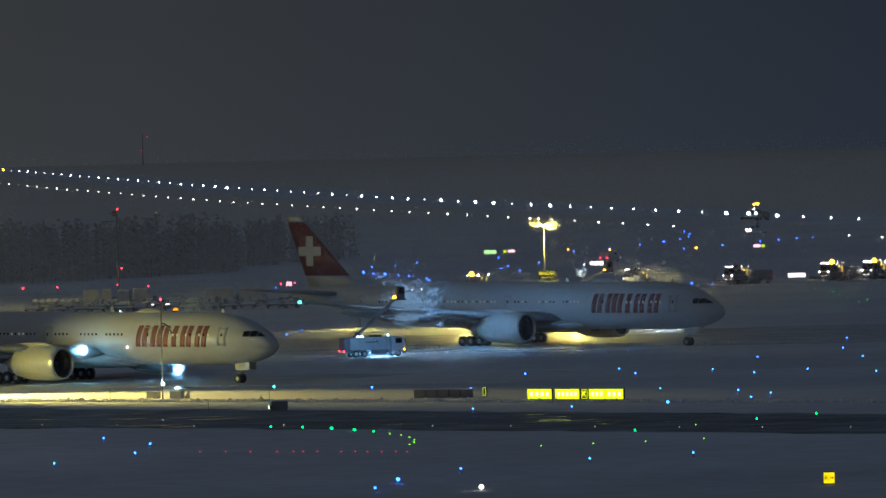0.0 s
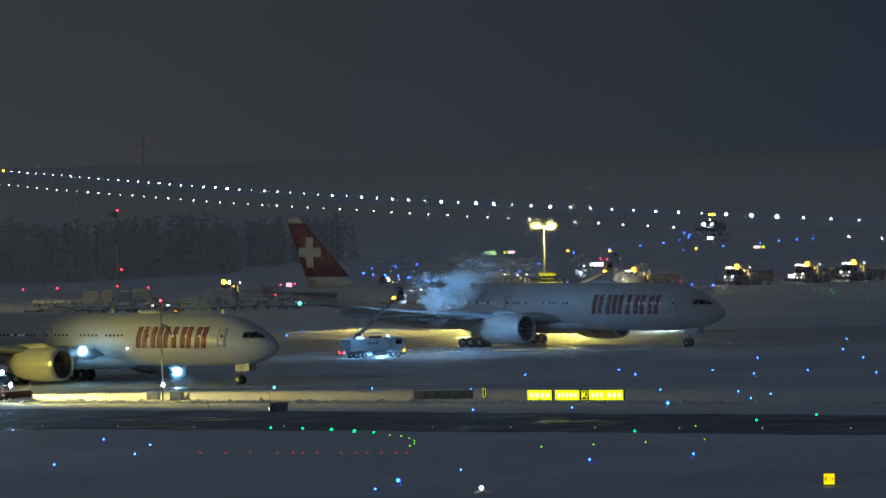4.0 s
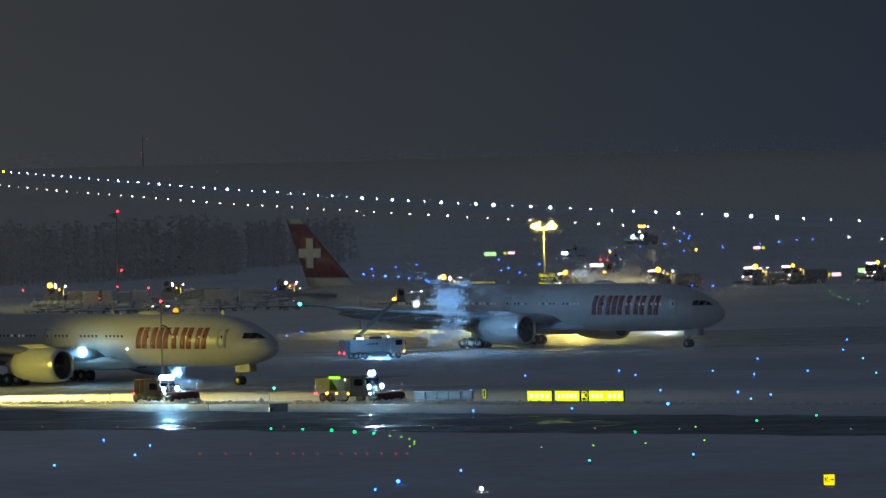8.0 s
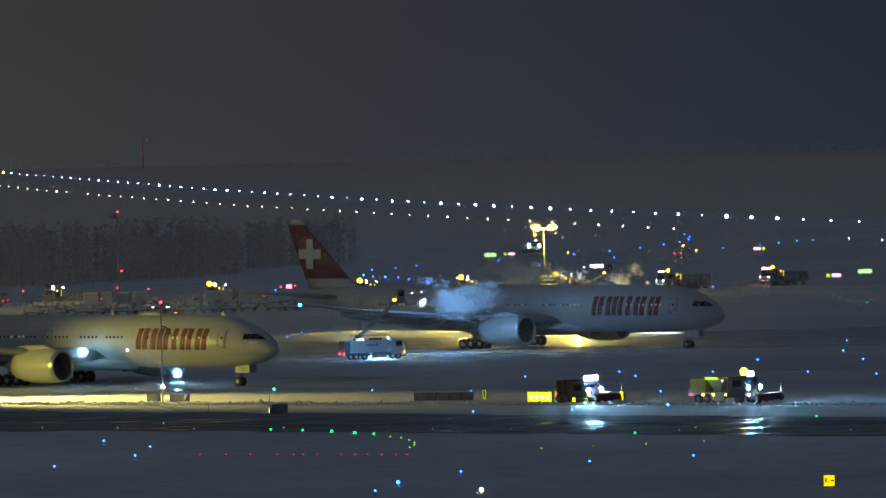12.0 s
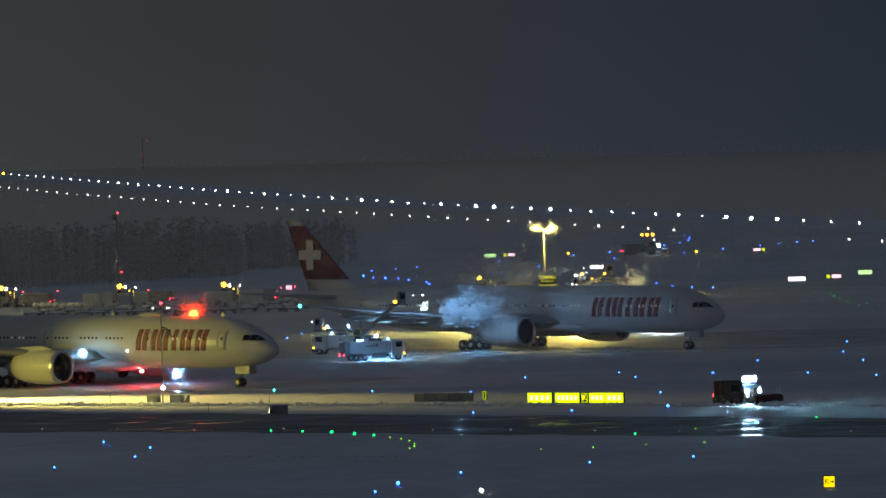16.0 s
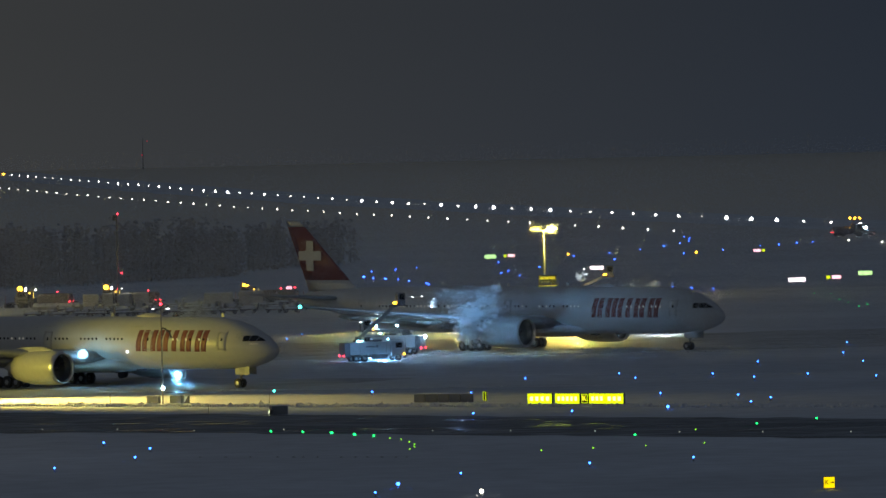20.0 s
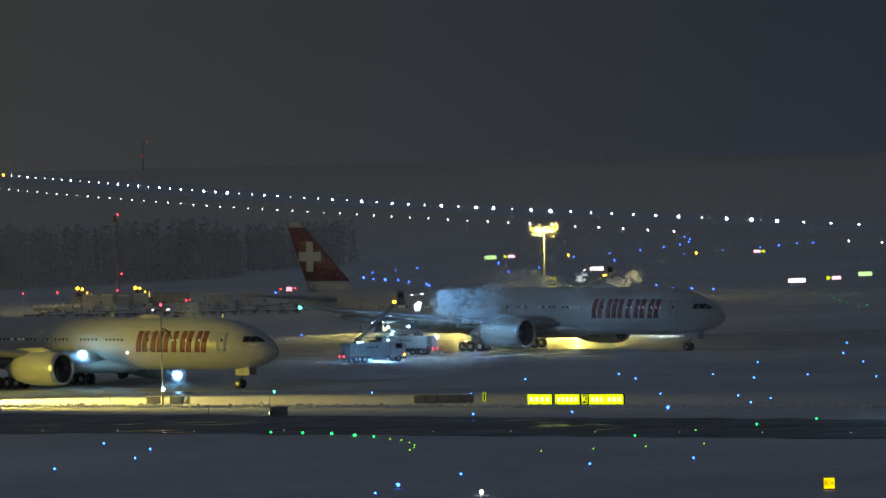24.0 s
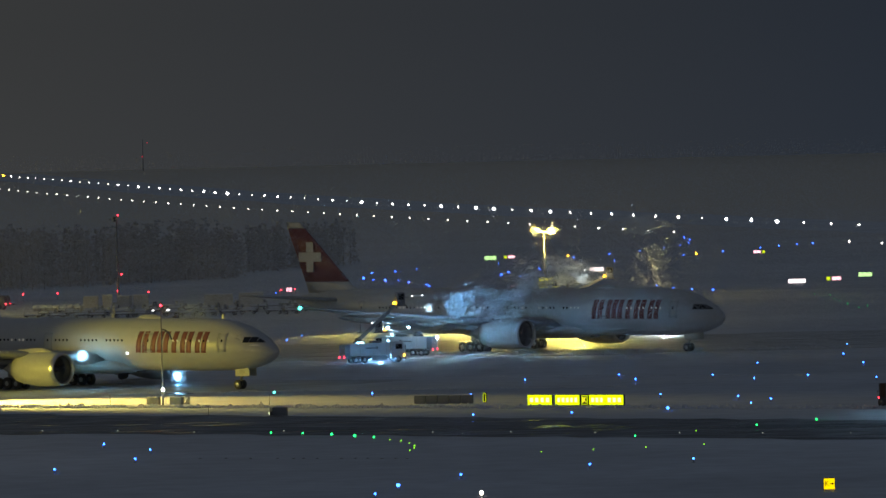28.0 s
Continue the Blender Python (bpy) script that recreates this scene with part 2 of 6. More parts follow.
def lathe(profile, axis="x", n=24, c=(0, 0, 0), bm=None, cap=True):
    """Turn (along, radius) pairs about an axis through c."""
    out = []
    for s, r in profile:
        ring = []
        for u, v in circle(max(r, 0.004), n):
            p = {"x": (s, u, v), "y": (u, s, v), "z": (u, v, s)}[axis]
            ring.append(Vector(p) + Vector(c))
        out.append(ring)
    return rings(out, bm, cap)


def ball(r, c=(0, 0, 0), n=10, squash=1.0, bm=None):
    prof = [(-r * squash * math.cos(math.pi * i / 6), r * math.sin(math.pi * i / 6)) for i in range(7)]
    return lathe(prof, "z", n, c, bm)


def finish(bm, name):
    bmesh.ops.recalc_face_normals(bm, faces=bm.faces)
    me = bpy.data.meshes.new(name)
    bm.to_mesh(me)
    bm.free()
    return me


def part(name, bm, material, parent, label="", m=None):
    me = bm if isinstance(bm, bpy.types.Mesh) else finish(bm, name)
    if material and not me.materials:
        me.materials.append(material)
    ob = new(name, me)
    ob.parent = parent
    if m is not None:
        ob.matrix_basis = m
    if label:
        ob["label"] = label
    return ob


def thing(name, m, label, category, group="", kind=""):
    ob = new(name)
    ob.empty_display_size = 0.2
    ob.matrix_basis = m
    return tagged(ob, label, category, group, kind)


def solid(name, bm, material, m, label, category="", group="", kind=""):
    ob = part(name, bm, material, None)
    ob.matrix_basis = m
    return tagged(ob, label, category, group, kind)


def heading(x, y, degrees, z=0.0):
    """A pose on the ground, local x ahead."""
    return pose(x, y, z, 0, 0, degrees)


# ---------- ground ----------
GY = (-400, 1250, 1843, 2200, 2491, 2900, 3523, 4900)
GZ = (0, 0, -0.72, -1.2, -1.38, -0.35, 2.77, 14)


def terrain(y):
    return float(np.interp(y, GY, GZ))


def build_ground():
    ys = [-400, -100, 200, 400, 500] + list(range(540, 1300, 20)) + list(range(1300, 3600, 60)) + [3700, 4000, 4400, 4900]
    xs = [-2600, -1400, -700, -350, -200] + list(range(-140, 141, 10)) + [200, 350, 700, 1400, 2600]
    bm = bmesh.new()
    grid = [[bm.verts.new((x, y, terrain(y))) for x in xs] for y in ys]
    for a, b in zip(grid, grid[1:]):
        for i in range(len(xs) - 1):
            bm.faces.new((a[i], a[i + 1], b[i + 1], b[i]))
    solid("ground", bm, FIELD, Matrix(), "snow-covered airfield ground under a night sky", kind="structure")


def strip(name, x0, y0, x1, y1, width, z, material, label, wobble=0.6, seed=1, step=4.0):
    """A flat band of paving along a line, with ragged snow edges."""
    rnd = random.Random(seed)
    a, b = Vector((x0, y0)), Vector((x1, y1))
    d = (b - a).normalized()
    nrm = Vector((-d.y, d.x))
    k = int((b - a).length / step)
    bm = bmesh.new()
    rows = []
    for i in range(k + 1):
        p = a.lerp(b, i / k)
        row = []
        for s in (-1, -0.5, 0, 0.5, 1):
            off = s * (width / 2 + (rnd.uniform(-wobble, wobble) if abs(s) == 1 else 0))
            q = p + nrm * off
            row.append(bm.verts.new((q.x, q.y, terrain(q.y) + z)))
        rows.append(row)
    for r, s in zip(rows, rows[1:]):
        for i in range(4):
            bm.faces.new((r[i], s[i], s[i + 1], r[i + 1]))
    return solid(name, bm, material, Matrix(), label, kind="structure")


def build_backdrop():
    """Glowing sheet beyond the runway that stands in for night haze, in the sky's colours."""
    bm = bmesh.new()
    a = [bm.verts.new((x, 3640, terrain(3640) - 2)) for x in (-2500, 2500)]
    b = [bm.verts.new((x, 3640, 420)) for x in (2500, -2500)]
    bm.faces.new(a + b)
    m = bpy.data.materials.new("haze_backdrop_glow")
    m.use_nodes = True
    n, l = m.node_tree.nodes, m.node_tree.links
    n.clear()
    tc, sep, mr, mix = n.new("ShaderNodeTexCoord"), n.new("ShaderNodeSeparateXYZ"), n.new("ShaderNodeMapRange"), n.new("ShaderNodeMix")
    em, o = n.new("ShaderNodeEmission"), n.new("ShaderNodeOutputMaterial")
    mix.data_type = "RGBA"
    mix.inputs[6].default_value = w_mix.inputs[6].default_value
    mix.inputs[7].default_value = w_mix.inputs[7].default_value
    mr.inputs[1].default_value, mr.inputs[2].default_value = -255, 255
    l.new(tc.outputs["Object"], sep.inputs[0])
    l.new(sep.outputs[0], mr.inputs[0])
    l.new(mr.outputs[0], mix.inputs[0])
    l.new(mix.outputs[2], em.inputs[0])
    # haze painted as a stronger glow near the ground
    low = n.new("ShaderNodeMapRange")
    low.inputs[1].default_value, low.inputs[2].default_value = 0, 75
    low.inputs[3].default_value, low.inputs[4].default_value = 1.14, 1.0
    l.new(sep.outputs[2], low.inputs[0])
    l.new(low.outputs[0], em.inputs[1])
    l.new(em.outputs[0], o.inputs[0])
    solid("backdrop", bm, m, Matrix(), "glowing sheet as haze under the night sky", kind="structure")


build_ground()
build_backdrop()
strip("road", -190, 862, 150, 630, 36, 0.02, TARMAC, "wet dark taxiway swept clear between snow fields", 1.6, 3)
WETLANE = wet_paving("wet_lane", (0.075, 0.08, 0.09), (0.3, 0.33, 0.37), 0.44, 0.53, 16, 0.22)
strip("water", -60, 745, 72, 703, 7, 0.026, WETLANE, "long shallow puddle along the swept taxiway", 1.6, 9, 3.0)
strip("pavement", -150, 939, -13, 846, 30, 0.012, STANDWET, "slushy stand where the aircraft waits", 2.0, 5)
strip("pavement", -110, 962, 130, 972, 70, 0.010, PADWET, "wet slushy de-icing pad", 2.5, 6)
strip("road", -300, 1308, 300, 1162, 12, 0.03, PACKED, "ploughed service road across the snow", 1.0, 7, 10)
strip("runway", -222, 3588, 128, 1716, 44, 0.05, PACKED, "snow-swept runway between its edge lights", 2.0, 8, 40)


CLEARWATER = mat("clear_standing_water", (0.03, 0.034, 0.04), 0.10, 0, 0.5, 0.4, 0.06, "Object", 3, 4)


def glaze(x, y, wide, deep, label, seed):
    """A shallow pool of still water with an uneven rim."""
    rnd = random.Random(seed)
    bm = bmesh.new()
    rim = []
    for i in range(28):
        a = 2 * math.pi * i / 28
        k = 1 + 0.16 * math.sin(3 * a + seed) + rnd.uniform(-0.12, 0.12)
        rim.append(bm.verts.new((x + wide / 2 * k * math.cos(a), y + deep / 2 * k * math.sin(a), 0.034)))
    bm.faces.new(rim)
    solid("water", bm, CLEARWATER, Matrix(), label, kind="structure")


glaze(10.6, 727, 3.2, 7, "small clear puddle on the swept taxiway", 3)
glaze(-30.1, 834.5, 3.4, 7, "patch of glazed meltwater before the stand", 4)


def windrow(x0, y0, x1, y1, n, spread, size, label, seed):
    """A row of ploughed snow lumps between two points."""
    rnd = random.Random(seed)
    ob = thing("snow_bank", Matrix(), label, "snow bank", kind="stuff")
    verts, faces = [], []
    length = math.hypot(x1 - x0, y1 - y0)
    for i in range(n):
        f = rnd.random()
        d = f * length
        x, y = x0 + (x1 - x0) * f + rnd.gauss(0, 0.2), y0 + (y1 - y0) * f + rnd.gauss(0, spread)
        s = size * (abs(rnd.gauss(0, 0.85)) + 0.5 + 0.6 * max(0, math.sin(d * 1.7) * math.sin(d * 0.43)))
        m = Matrix.Translation((x, y, s * 0.35)) @ Euler((rnd.random() * 6, rnd.random() * 6, rnd.random() * 6)).to_matrix().to_4x4()
        b = len(verts)
        verts += [tuple(m @ Vector((s * a * rnd.uniform(0.6, 1.3), s * c * rnd.uniform(0.6, 1.3), s * e * rnd.uniform(0.6, 1.3)))) for a, c, e in ((1, 0, 0), (-1, 0, 0), (0, 1, 0), (0, -1, 0), (0, 0, 1), (0, 0, -1))]
        faces += [tuple(b + j for j in t) for t in ((0, 2, 4), (2, 1, 4), (1, 3, 4), (3, 0, 4), (2, 0, 5), (1, 2, 5), (3, 1, 5), (0, 3, 5))]
    me = bpy.data.meshes.new("lumps")
    me.from_pydata(verts, [], faces)
    part("lumps", me, BERM, ob)


windrow(-62, 813.2, 78, 733.4, 5600, 0.75, 0.115, "windrow of ploughed snow lumps along the stand", 11)
windrow(-16, 915.5, 8, 950, 900, 0.8, 0.05, "low ridge of pushed snow at the pad's edge", 12)
windrow(-40, 838, 20, 824.5, 1300, 0.6, 0.05, "thin ridge of slush across the stand", 13)
windrow(-8, 872, 44, 846, 1000, 0.9, 0.04, "faint ridge of snow left by a sweeper", 14)

windrow(-6, 950, 52, 938, 1500, 3.2, 0.05, "slush lumps scattered over the wet pad", 15)
windrow(4, 931, 46, 927, 700, 0.8, 0.06, "broken ridge of slush at the pad's edge", 16)

# ---------- aircraft ----------
NOSE = 5.9
BODY = ((0.0, 0.05, 4.33, 4.27), (0.12, 0.36, 4.62, 3.98), (0.4, 0.72, 4.95, 3.68), (1.0, 1.22, 5.42, 3.25), (1.9, 1.72, 5.98, 2.86), (3.0, 2.17, 6.62, 2.55), (4.4, 2.56, 7.24, 2.32),
        (6.2, 2.86, 7.74, 2.17), (8.5, 3.02, 8.05, 2.1), (11, 3.06, 8.16, 2.08), (20, 3.06, 8.16, 2.08), (34, 3.06, 8.16, 2.08), (47, 3.06, 8.16, 2.1),
        (52, 3.02, 8.16, 2.3), (57, 2.78, 8.14, 2.85), (62, 2.25, 8.02, 3.8), (67, 1.5, 7.75, 4.85), (70.5, 0.85, 7.4, 5.6), (73.0, 0.3, 6.95, 6.2))


def body_at(d):
    cols = list(zip(*BODY))
    return [float(np.interp(d, cols[0], cols[i])) for i in (1, 2, 3)]


def skin(x, z, out=0.0):
    """The point of the fuselage's starboard side at local x and height z."""
    w, top, bot = body_at(NOSE - x)
    c, h = (top + bot) / 2, (top - bot) / 2
    k = max(0.02, 1 - ((z - c) / h) ** 2) ** 0.5
    return Vector((x, -(w * k + out), z))


def patch(x0, x1, z0, z1, out=0.02, nx=4, nz=4, lean=0.0, bm=None):
    """A panel that follows the fuselage's side; lean slants it along x."""
    bm = bm or bmesh.new()
    front, back = [], []
    for j in range(nz + 1):
        z = z0 + (z1 - z0) * j / nz
        row_f, row_b = [], []
        for i in range(nx + 1):
            x = x0 + (x1 - x0) * i / nx + lean * (z - z0)
            row_f.append(bm.verts.new(skin(x, z, out)))
            row_b.append(bm.verts.new(skin(x, z, -0.03)))
        front.append(row_f)
        back.append(row_b)
    for j in range(nz):
        for i in range(nx):
            f = bm.faces.new((front[j][i], front[j][i + 1], front[j + 1][i + 1], front[j + 1][i]))
            f.smooth = True
    loop = [(0, i) for i in range(nx)] + [(j, nx) for j in range(nz)] + [(nz, i) for i in range(nx, 0, -1)] + [(j, 0) for j in range(nz, 0, -1)]
    for p, q in zip(loop, loop[1:] + loop[:1]):
        bm.faces.new((front[p[0]][p[1]], back[p[0]][p[1]], back[q[0]][q[1]], front[q[0]][q[1]]))
    return bm


FOIL = ((1.0, 0.0), (0.75, 0.045), (0.45, 0.075), (0.2, 0.075), (0.06, 0.05), (0.0, 0.0), (0.06, -0.03), (0.2, -0.045), (0.45, -0.045), (0.75, -0.02))


def foil(le, chord, y, z, thick=1.0, upright=False):
    """A wing section from its leading edge aft."""
    if upright:
        return [Vector((le - u * chord, v * chord * thick, z)) for u, v in FOIL]
    return [Vector((le - u * chord, y, z + v * chord * thick)) for u, v in FOIL]


def make_wing(side, plane):
    sec = ((2.4, -18.9, 13.6, 3.3, 1.1), (6.0, -21.2, 11.6, 3.65, 1.0), (9.8, -23.6, 9.2, 4.1, 0.9), (16, -27.5, 7.0, 4.75, 0.85), (24, -32.4, 4.9, 5.65, 0.8), (30, -36.1, 3.2, 6.4, 0.7), (32.4, -38.6, 0.9, 6.72, 0.6))
    wing = part("wing", rings([foil(le, ch, side * y, z, t) for y, le, ch, z, t in sec]), WINGGREY, plane, "swept grey wing with drooping flaps")
    for y in (7.4, 13.5, 19.0, 24.0):
        le = float(np.interp(y, [s[0] for s in sec], [s[1] - s[2] * 0.62 for s in sec]))
        z = float(np.interp(y, [s[0] for s in sec], [s[3] for s in sec])) - 0.55
        ln = 5.6 - y * 0.11
        part("flap_fairing", lathe([(-ln, 0.05), (-ln * 0.7, 0.3), (-ln * 0.3, 0.42), (0, 0.3), (ln * 0.25, 0.04)], "x", 10, (le, side * y, z)), WINGGREY, plane)
    # lowered flap panels behind the trailing edge
    for y0, y1 in ((3.4, 9.4), (11.2, 22.5)):
        rows = []
        for y in (y0, y1):
            te = float(np.interp(y, [s[0] for s in sec], [s[1] - s[2] for s in sec]))
            z = float(np.interp(y, [s[0] for s in sec], [s[3] for s in sec]))
            ch = 2.4 - y * 0.035
            rows.append([Vector((te + 0.5 - u * ch, side * y, z - 0.25 - u * ch * 0.45 + v * ch)) for u, v in FOIL])
        part("flap", rings(rows), WINGGREY, plane)
    return wing


def make_engine(side, plane):
    c = (0, side * 9.6, 2.55)
    x0 = -18.9
    eng = part("engine", lathe([(x0, 1.63), (x0 + 0.06, 1.72), (x0 - 0.12, 1.83), (x0 - 0.7, 1.95), (x0 - 2.2, 2.02), (x0 - 4.0, 1.98), (x0 - 5.8, 1.78), (x0 - 7.0, 1.5), (x0 - 7.0, 1.38), (x0 - 5.5, 1.3)], "x", 36, c, None, False), NACELLE, plane, "big white turbofan nacelle")
    part("intake_lip", lathe([(x0 - 0.45, 1.915), (x0 - 0.1, 1.85), (x0 + 0.1, 1.75), (x0 + 0.05, 1.66), (x0 - 0.35, 1.60)], "x", 36, c, None, False), METAL, eng, "bare metal intake lip")
    part("intake_duct", lathe([(x0 - 0.3, 1.61), (x0 - 1.5, 1.6), (x0 - 1.52, 0.1)], "x", 32, c, None, False), DARK, eng)
    hub = Matrix.Translation(c)
    fan = bmesh.new()
    for p in (((x0 - 1.2, -0.06, 0.4), (x0 - 1.45, 0.16, 0.4), (x0 - 1.45, 0.3, 1.55), (x0 - 1.15, -0.08, 1.55)),):
        front = [fan.verts.new(v) for v in p]
        back = [fan.verts.new((v[0] - 0.03, v[1], v[2])) for v in p]
        fan.faces.new(front)
        fan.faces.new(back[::-1])
        for i in range(4):
            fan.faces.new((front[i], back[i], back[(i + 1) % 4], front[(i + 1) % 4]))
    blade = finish(fan, "fan_blade")
    for i in range(20):
        part("fan_blade", blade, DARK, eng, "", hub @ Matrix.Rotation(2 * math.pi * i / 20, 4, "X"))
    part("spinner", lathe([(x0 - 0.75, 0.03), (x0 - 0.95, 0.22), (x0 - 1.25, 0.42)], "x", 16, c), DARK, eng)
    part("core_exhaust", lathe([(x0 - 5.5, 1.15), (x0 - 7.2, 1.0), (x0 - 8.4, 0.72), (x0 - 8.6, 0.5), (x0 - 9.6, 0.1)], "x", 20, c), METAL, eng)
    py = [[Vector((x, c[1] + w * s, z)) for s, z in ((-1, zb), (1, zb), (1, zt), (-1, zt))] for x, w, zb, zt in ((x0 - 1.6, 0.1, 4.4, 4.6), (x0 - 3.2, 0.22, 4.3, 5.0), (x0 - 6.5, 0.26, 3.7, 4.9), (x0 - 10.5, 0.1, 3.8, 4.2))]
    part("pylon", rings(py), NACELLE, eng)


def make_wheel(name, c, r, w, parent, rim=None):
    tyre = part(name, lathe([(-w / 2, r * 0.62), (-w / 2, r * 0.9), (-w * 0.36, r), (w * 0.36, r), (w / 2, r * 0.9), (w / 2, r * 0.62)], "y", 20, c), RUBBER, parent)
    part("hub", lathe([(-w / 2 - 0.03, 0.05), (-w / 2 - 0.03, r * 0.36), (-w * 0.4, r * 0.58), (w * 0.4, r * 0.58), (w / 2 + 0.03, r * 0.36), (w / 2 + 0.03, 0.05)], "y", 14, c), rim or METAL, tyre)
    return tyre


def make_aircraft(name, m, label, lit):
    plane = thing(name, m, label, "airliner", "twin-engined airliners")
    loops = []
    for d, w, top, bot in BODY:
        c, h = (top + bot) / 2, (top - bot) / 2
        loops.append([Vector((NOSE - d, w * math.cos(a), c + h * math.sin(a))) for a in [2 * math.pi * i / 40 for i in range(40)]])
    part("fuselage", rings(loops), WHITE, plane, "long white fuselage")
    # wing box fairing under the belly
    part("belly_fairing", rings([[Vector((x, w * math.cos(a), 2.75 + h * math.sin(a))) for a in [2 * math.pi * i / 20 for i in range(20)]] for x, w, h in ((-14.5, 0.4, 0.2), (-16.5, 2.3, 0.9), (-20, 3.2, 1.15), (-31, 3.3, 1.2), (-36, 2.6, 1.0), (-39.5, 0.5, 0.2))]), WHITE, plane)
    for s in (-1, 1):
        make_wing(s, plane)
        make_engine(s, plane)
        sec = ((0.9, -57.5, 7.2, 6.5), (5.5, -61.4, 4.9, 6.95), (10.6, -65.6, 2.3, 7.4))
        part("stabiliser", rings([foil(le, ch, s * y, z, 0.8) for y, le, ch, z in sec]), WINGGREY, plane)
    # fin in three bands: white foot, red field, white cap
    def fin_edge(z):
        return float(np.interp(z, (7.6, 8.4, 16.7), (-55.4, -57.0, -66.1))), float(np.interp(z, (7.6, 16.9), (-65.0, -68.9)))
    def fin_band(za, zb):
        rows = []
        for z in np.linspace(za, zb, 4):
            le, te = fin_edge(z)
            rows.append(foil(le, le - te, 0, z, 0.75, True))
        return rings(rows)
    part("fin_root", fin_band(7.5, 9.0), WHITE, plane)
    part("fin", fin_band(9.0, 16.1), RED, plane, "red tail fin with a pale plain cross")
    part("fin_cap", fin_band(16.1, 16.95), WHITE, plane)
    for s in (-1, 1):
        bm = box(4.0, 0.02, 1.25, (-64.4, s * 0.36, 12.25))
        box(1.25, 0.02, 1.36, (-64.4, s * 0.36, 13.56), 0, bm)
        box(1.25, 0.02, 1.36, (-64.4, s * 0.36, 10.94), 0, bm)
        part("fin_emblem", bm, WHITE, plane, "plain pale cross shape")
    # red blocks of the airline's name, drawn as plain slanted shapes
    x = -13.6
    for bars in (2, 3, 1, 2, 2):
        for k in range(bars):
            part("livery_bar", patch(x, x + 0.74, 4.25, 6.7, 0.018, 3, 8, 0.16), RED, plane)
            x += 0.98
        x += 0.36
    # cabin windows in runs between the doors
    wmats = (GLASS, G_CABIN)
    meshes = []
    for material in wmats:
        me = finish(box(0.22, 0.05, 0.33, (0, 0, 0), 0.05), "window")
        me.materials.append(material)
        meshes.append(me)
    rnd = random.Random(5)
    runs = ((-50, -40.5), (-38.5, -28.6), (-26.4, -23.4), (-22.3, -19.2), (-18.2, -15.0))
    for a, b in runs:
        k = int((b - a) / 0.62)
        for i in range(k):
            xx = a + 0.62 * i
            p = skin(xx, 5.62, 0.0)
            on = rnd.random() < lit
            part("window", meshes[1] if on else meshes[0], None, plane, "", Matrix.Translation(p) @ Matrix.Rotation(radians(9), 4, "X"))
    for i in range(9):
        if i in (2, 5):
            continue
        p = skin(-7.6 + 0.68 * i, 5.62, 0.03)
        part("window", meshes[1] if rnd.random() < min(0.8, lit + 0.3) else meshes[0], None, plane, "", Matrix.Translation(p) @ Matrix.Rotation(radians(9), 4, "X"))
    # cabin doors with their seams
    for xd, wd in ((-0.25, 1.15), (-11.6, 1.15), (-27.7, 1.15), (-39.5, 1.0), (-53.5, 1.1)):
        door = part("door", patch(xd - wd / 2, xd + wd / 2, 4.45, 6.45, 0.012, 3, 6), WHITE, plane)
        bm = bmesh.new()
        for x0, x1, z0, z1 in ((-0.06, 0, 0, 1), (1, 1.06, 0, 1), (-0.06, 1.06, -0.035, 0), (-0.06, 1.06, 1, 1.035)):
            patch(xd - wd / 2 + wd * x0, xd - wd / 2 + wd * x1, 4.45 + 2 * z0, 4.45 + 2 * z1, 0.02, 1, 5, 0, bm)
        part("seam", bm, LINE, door)
        part("door_window", patch(xd - 0.1, xd + 0.1, 5.5, 5.8, 0.03, 1, 2), GLASS, door)
    # flight deck windows
    for d0, d1 in ((1.25, 2.0), (2.06, 2.75), (2.81, 3.5)):
        for s in (1, -1):
            bm = bmesh.new()
            rows = []
            for f in (0.0, 0.5, 1.0):
                d = d0 + (d1 - d0) * f
                w, top, bot = body_at(d)
                c, h = (top + bot) / 2, (top - bot) / 2
                lo, hi = 5.42, min(6.05, top - 0.14)
                rows.append([bm.verts.new((NOSE - d + 0.03, -s * (w * max(0.03, 1 - ((z - c) / h) ** 2) ** 0.5 + 0.03), z + 0.02)) for z in (lo, (lo + hi) / 2, hi)])
            for a, b in zip(rows, rows[1:]):
                for i in range(2):
                    bm.faces.new((a[i], b[i], b[i + 1], a[i + 1]))
            part("cockpit_window", bm, GLASS, plane)
    # static ports, vents and a small ring emblem behind the flight deck
    for xp, zp, sz in ((3.4, 3.75, 0.07), (2.6, 3.6, 0.06), (1.9, 4.15, 0.05), (4.6, 4.3, 0.06), (0.9, 3.3, 0.08), (-3.5, 3.2, 0.07), (-9.0, 3.35, 0.09), (-5.2, 3.0, 0.06), (-23.5, 7.2, 0.08), (-30.0, 6.9, 0.1)):
        part("static_port", patch(xp, xp + sz * 2, zp, zp + sz, 0.02, 1, 1), LINE, plane)
    for i in range(5):
        a = 2 * math.pi * i / 5
        part("emblem_dot", patch(1.75 + 0.3 * math.cos(a), 1.9 + 0.3 * math.cos(a), 6.0 + 0.26 * math.sin(a), 6.12 + 0.26 * math.sin(a), 0.02, 1, 1), LINE, plane)
    for xv in (-13.9, -27.7):
        part("panel_joint", patch(xv - 0.9, xv + 0.9, 7.05, 7.1, 0.012, 3, 1), LINE, plane)
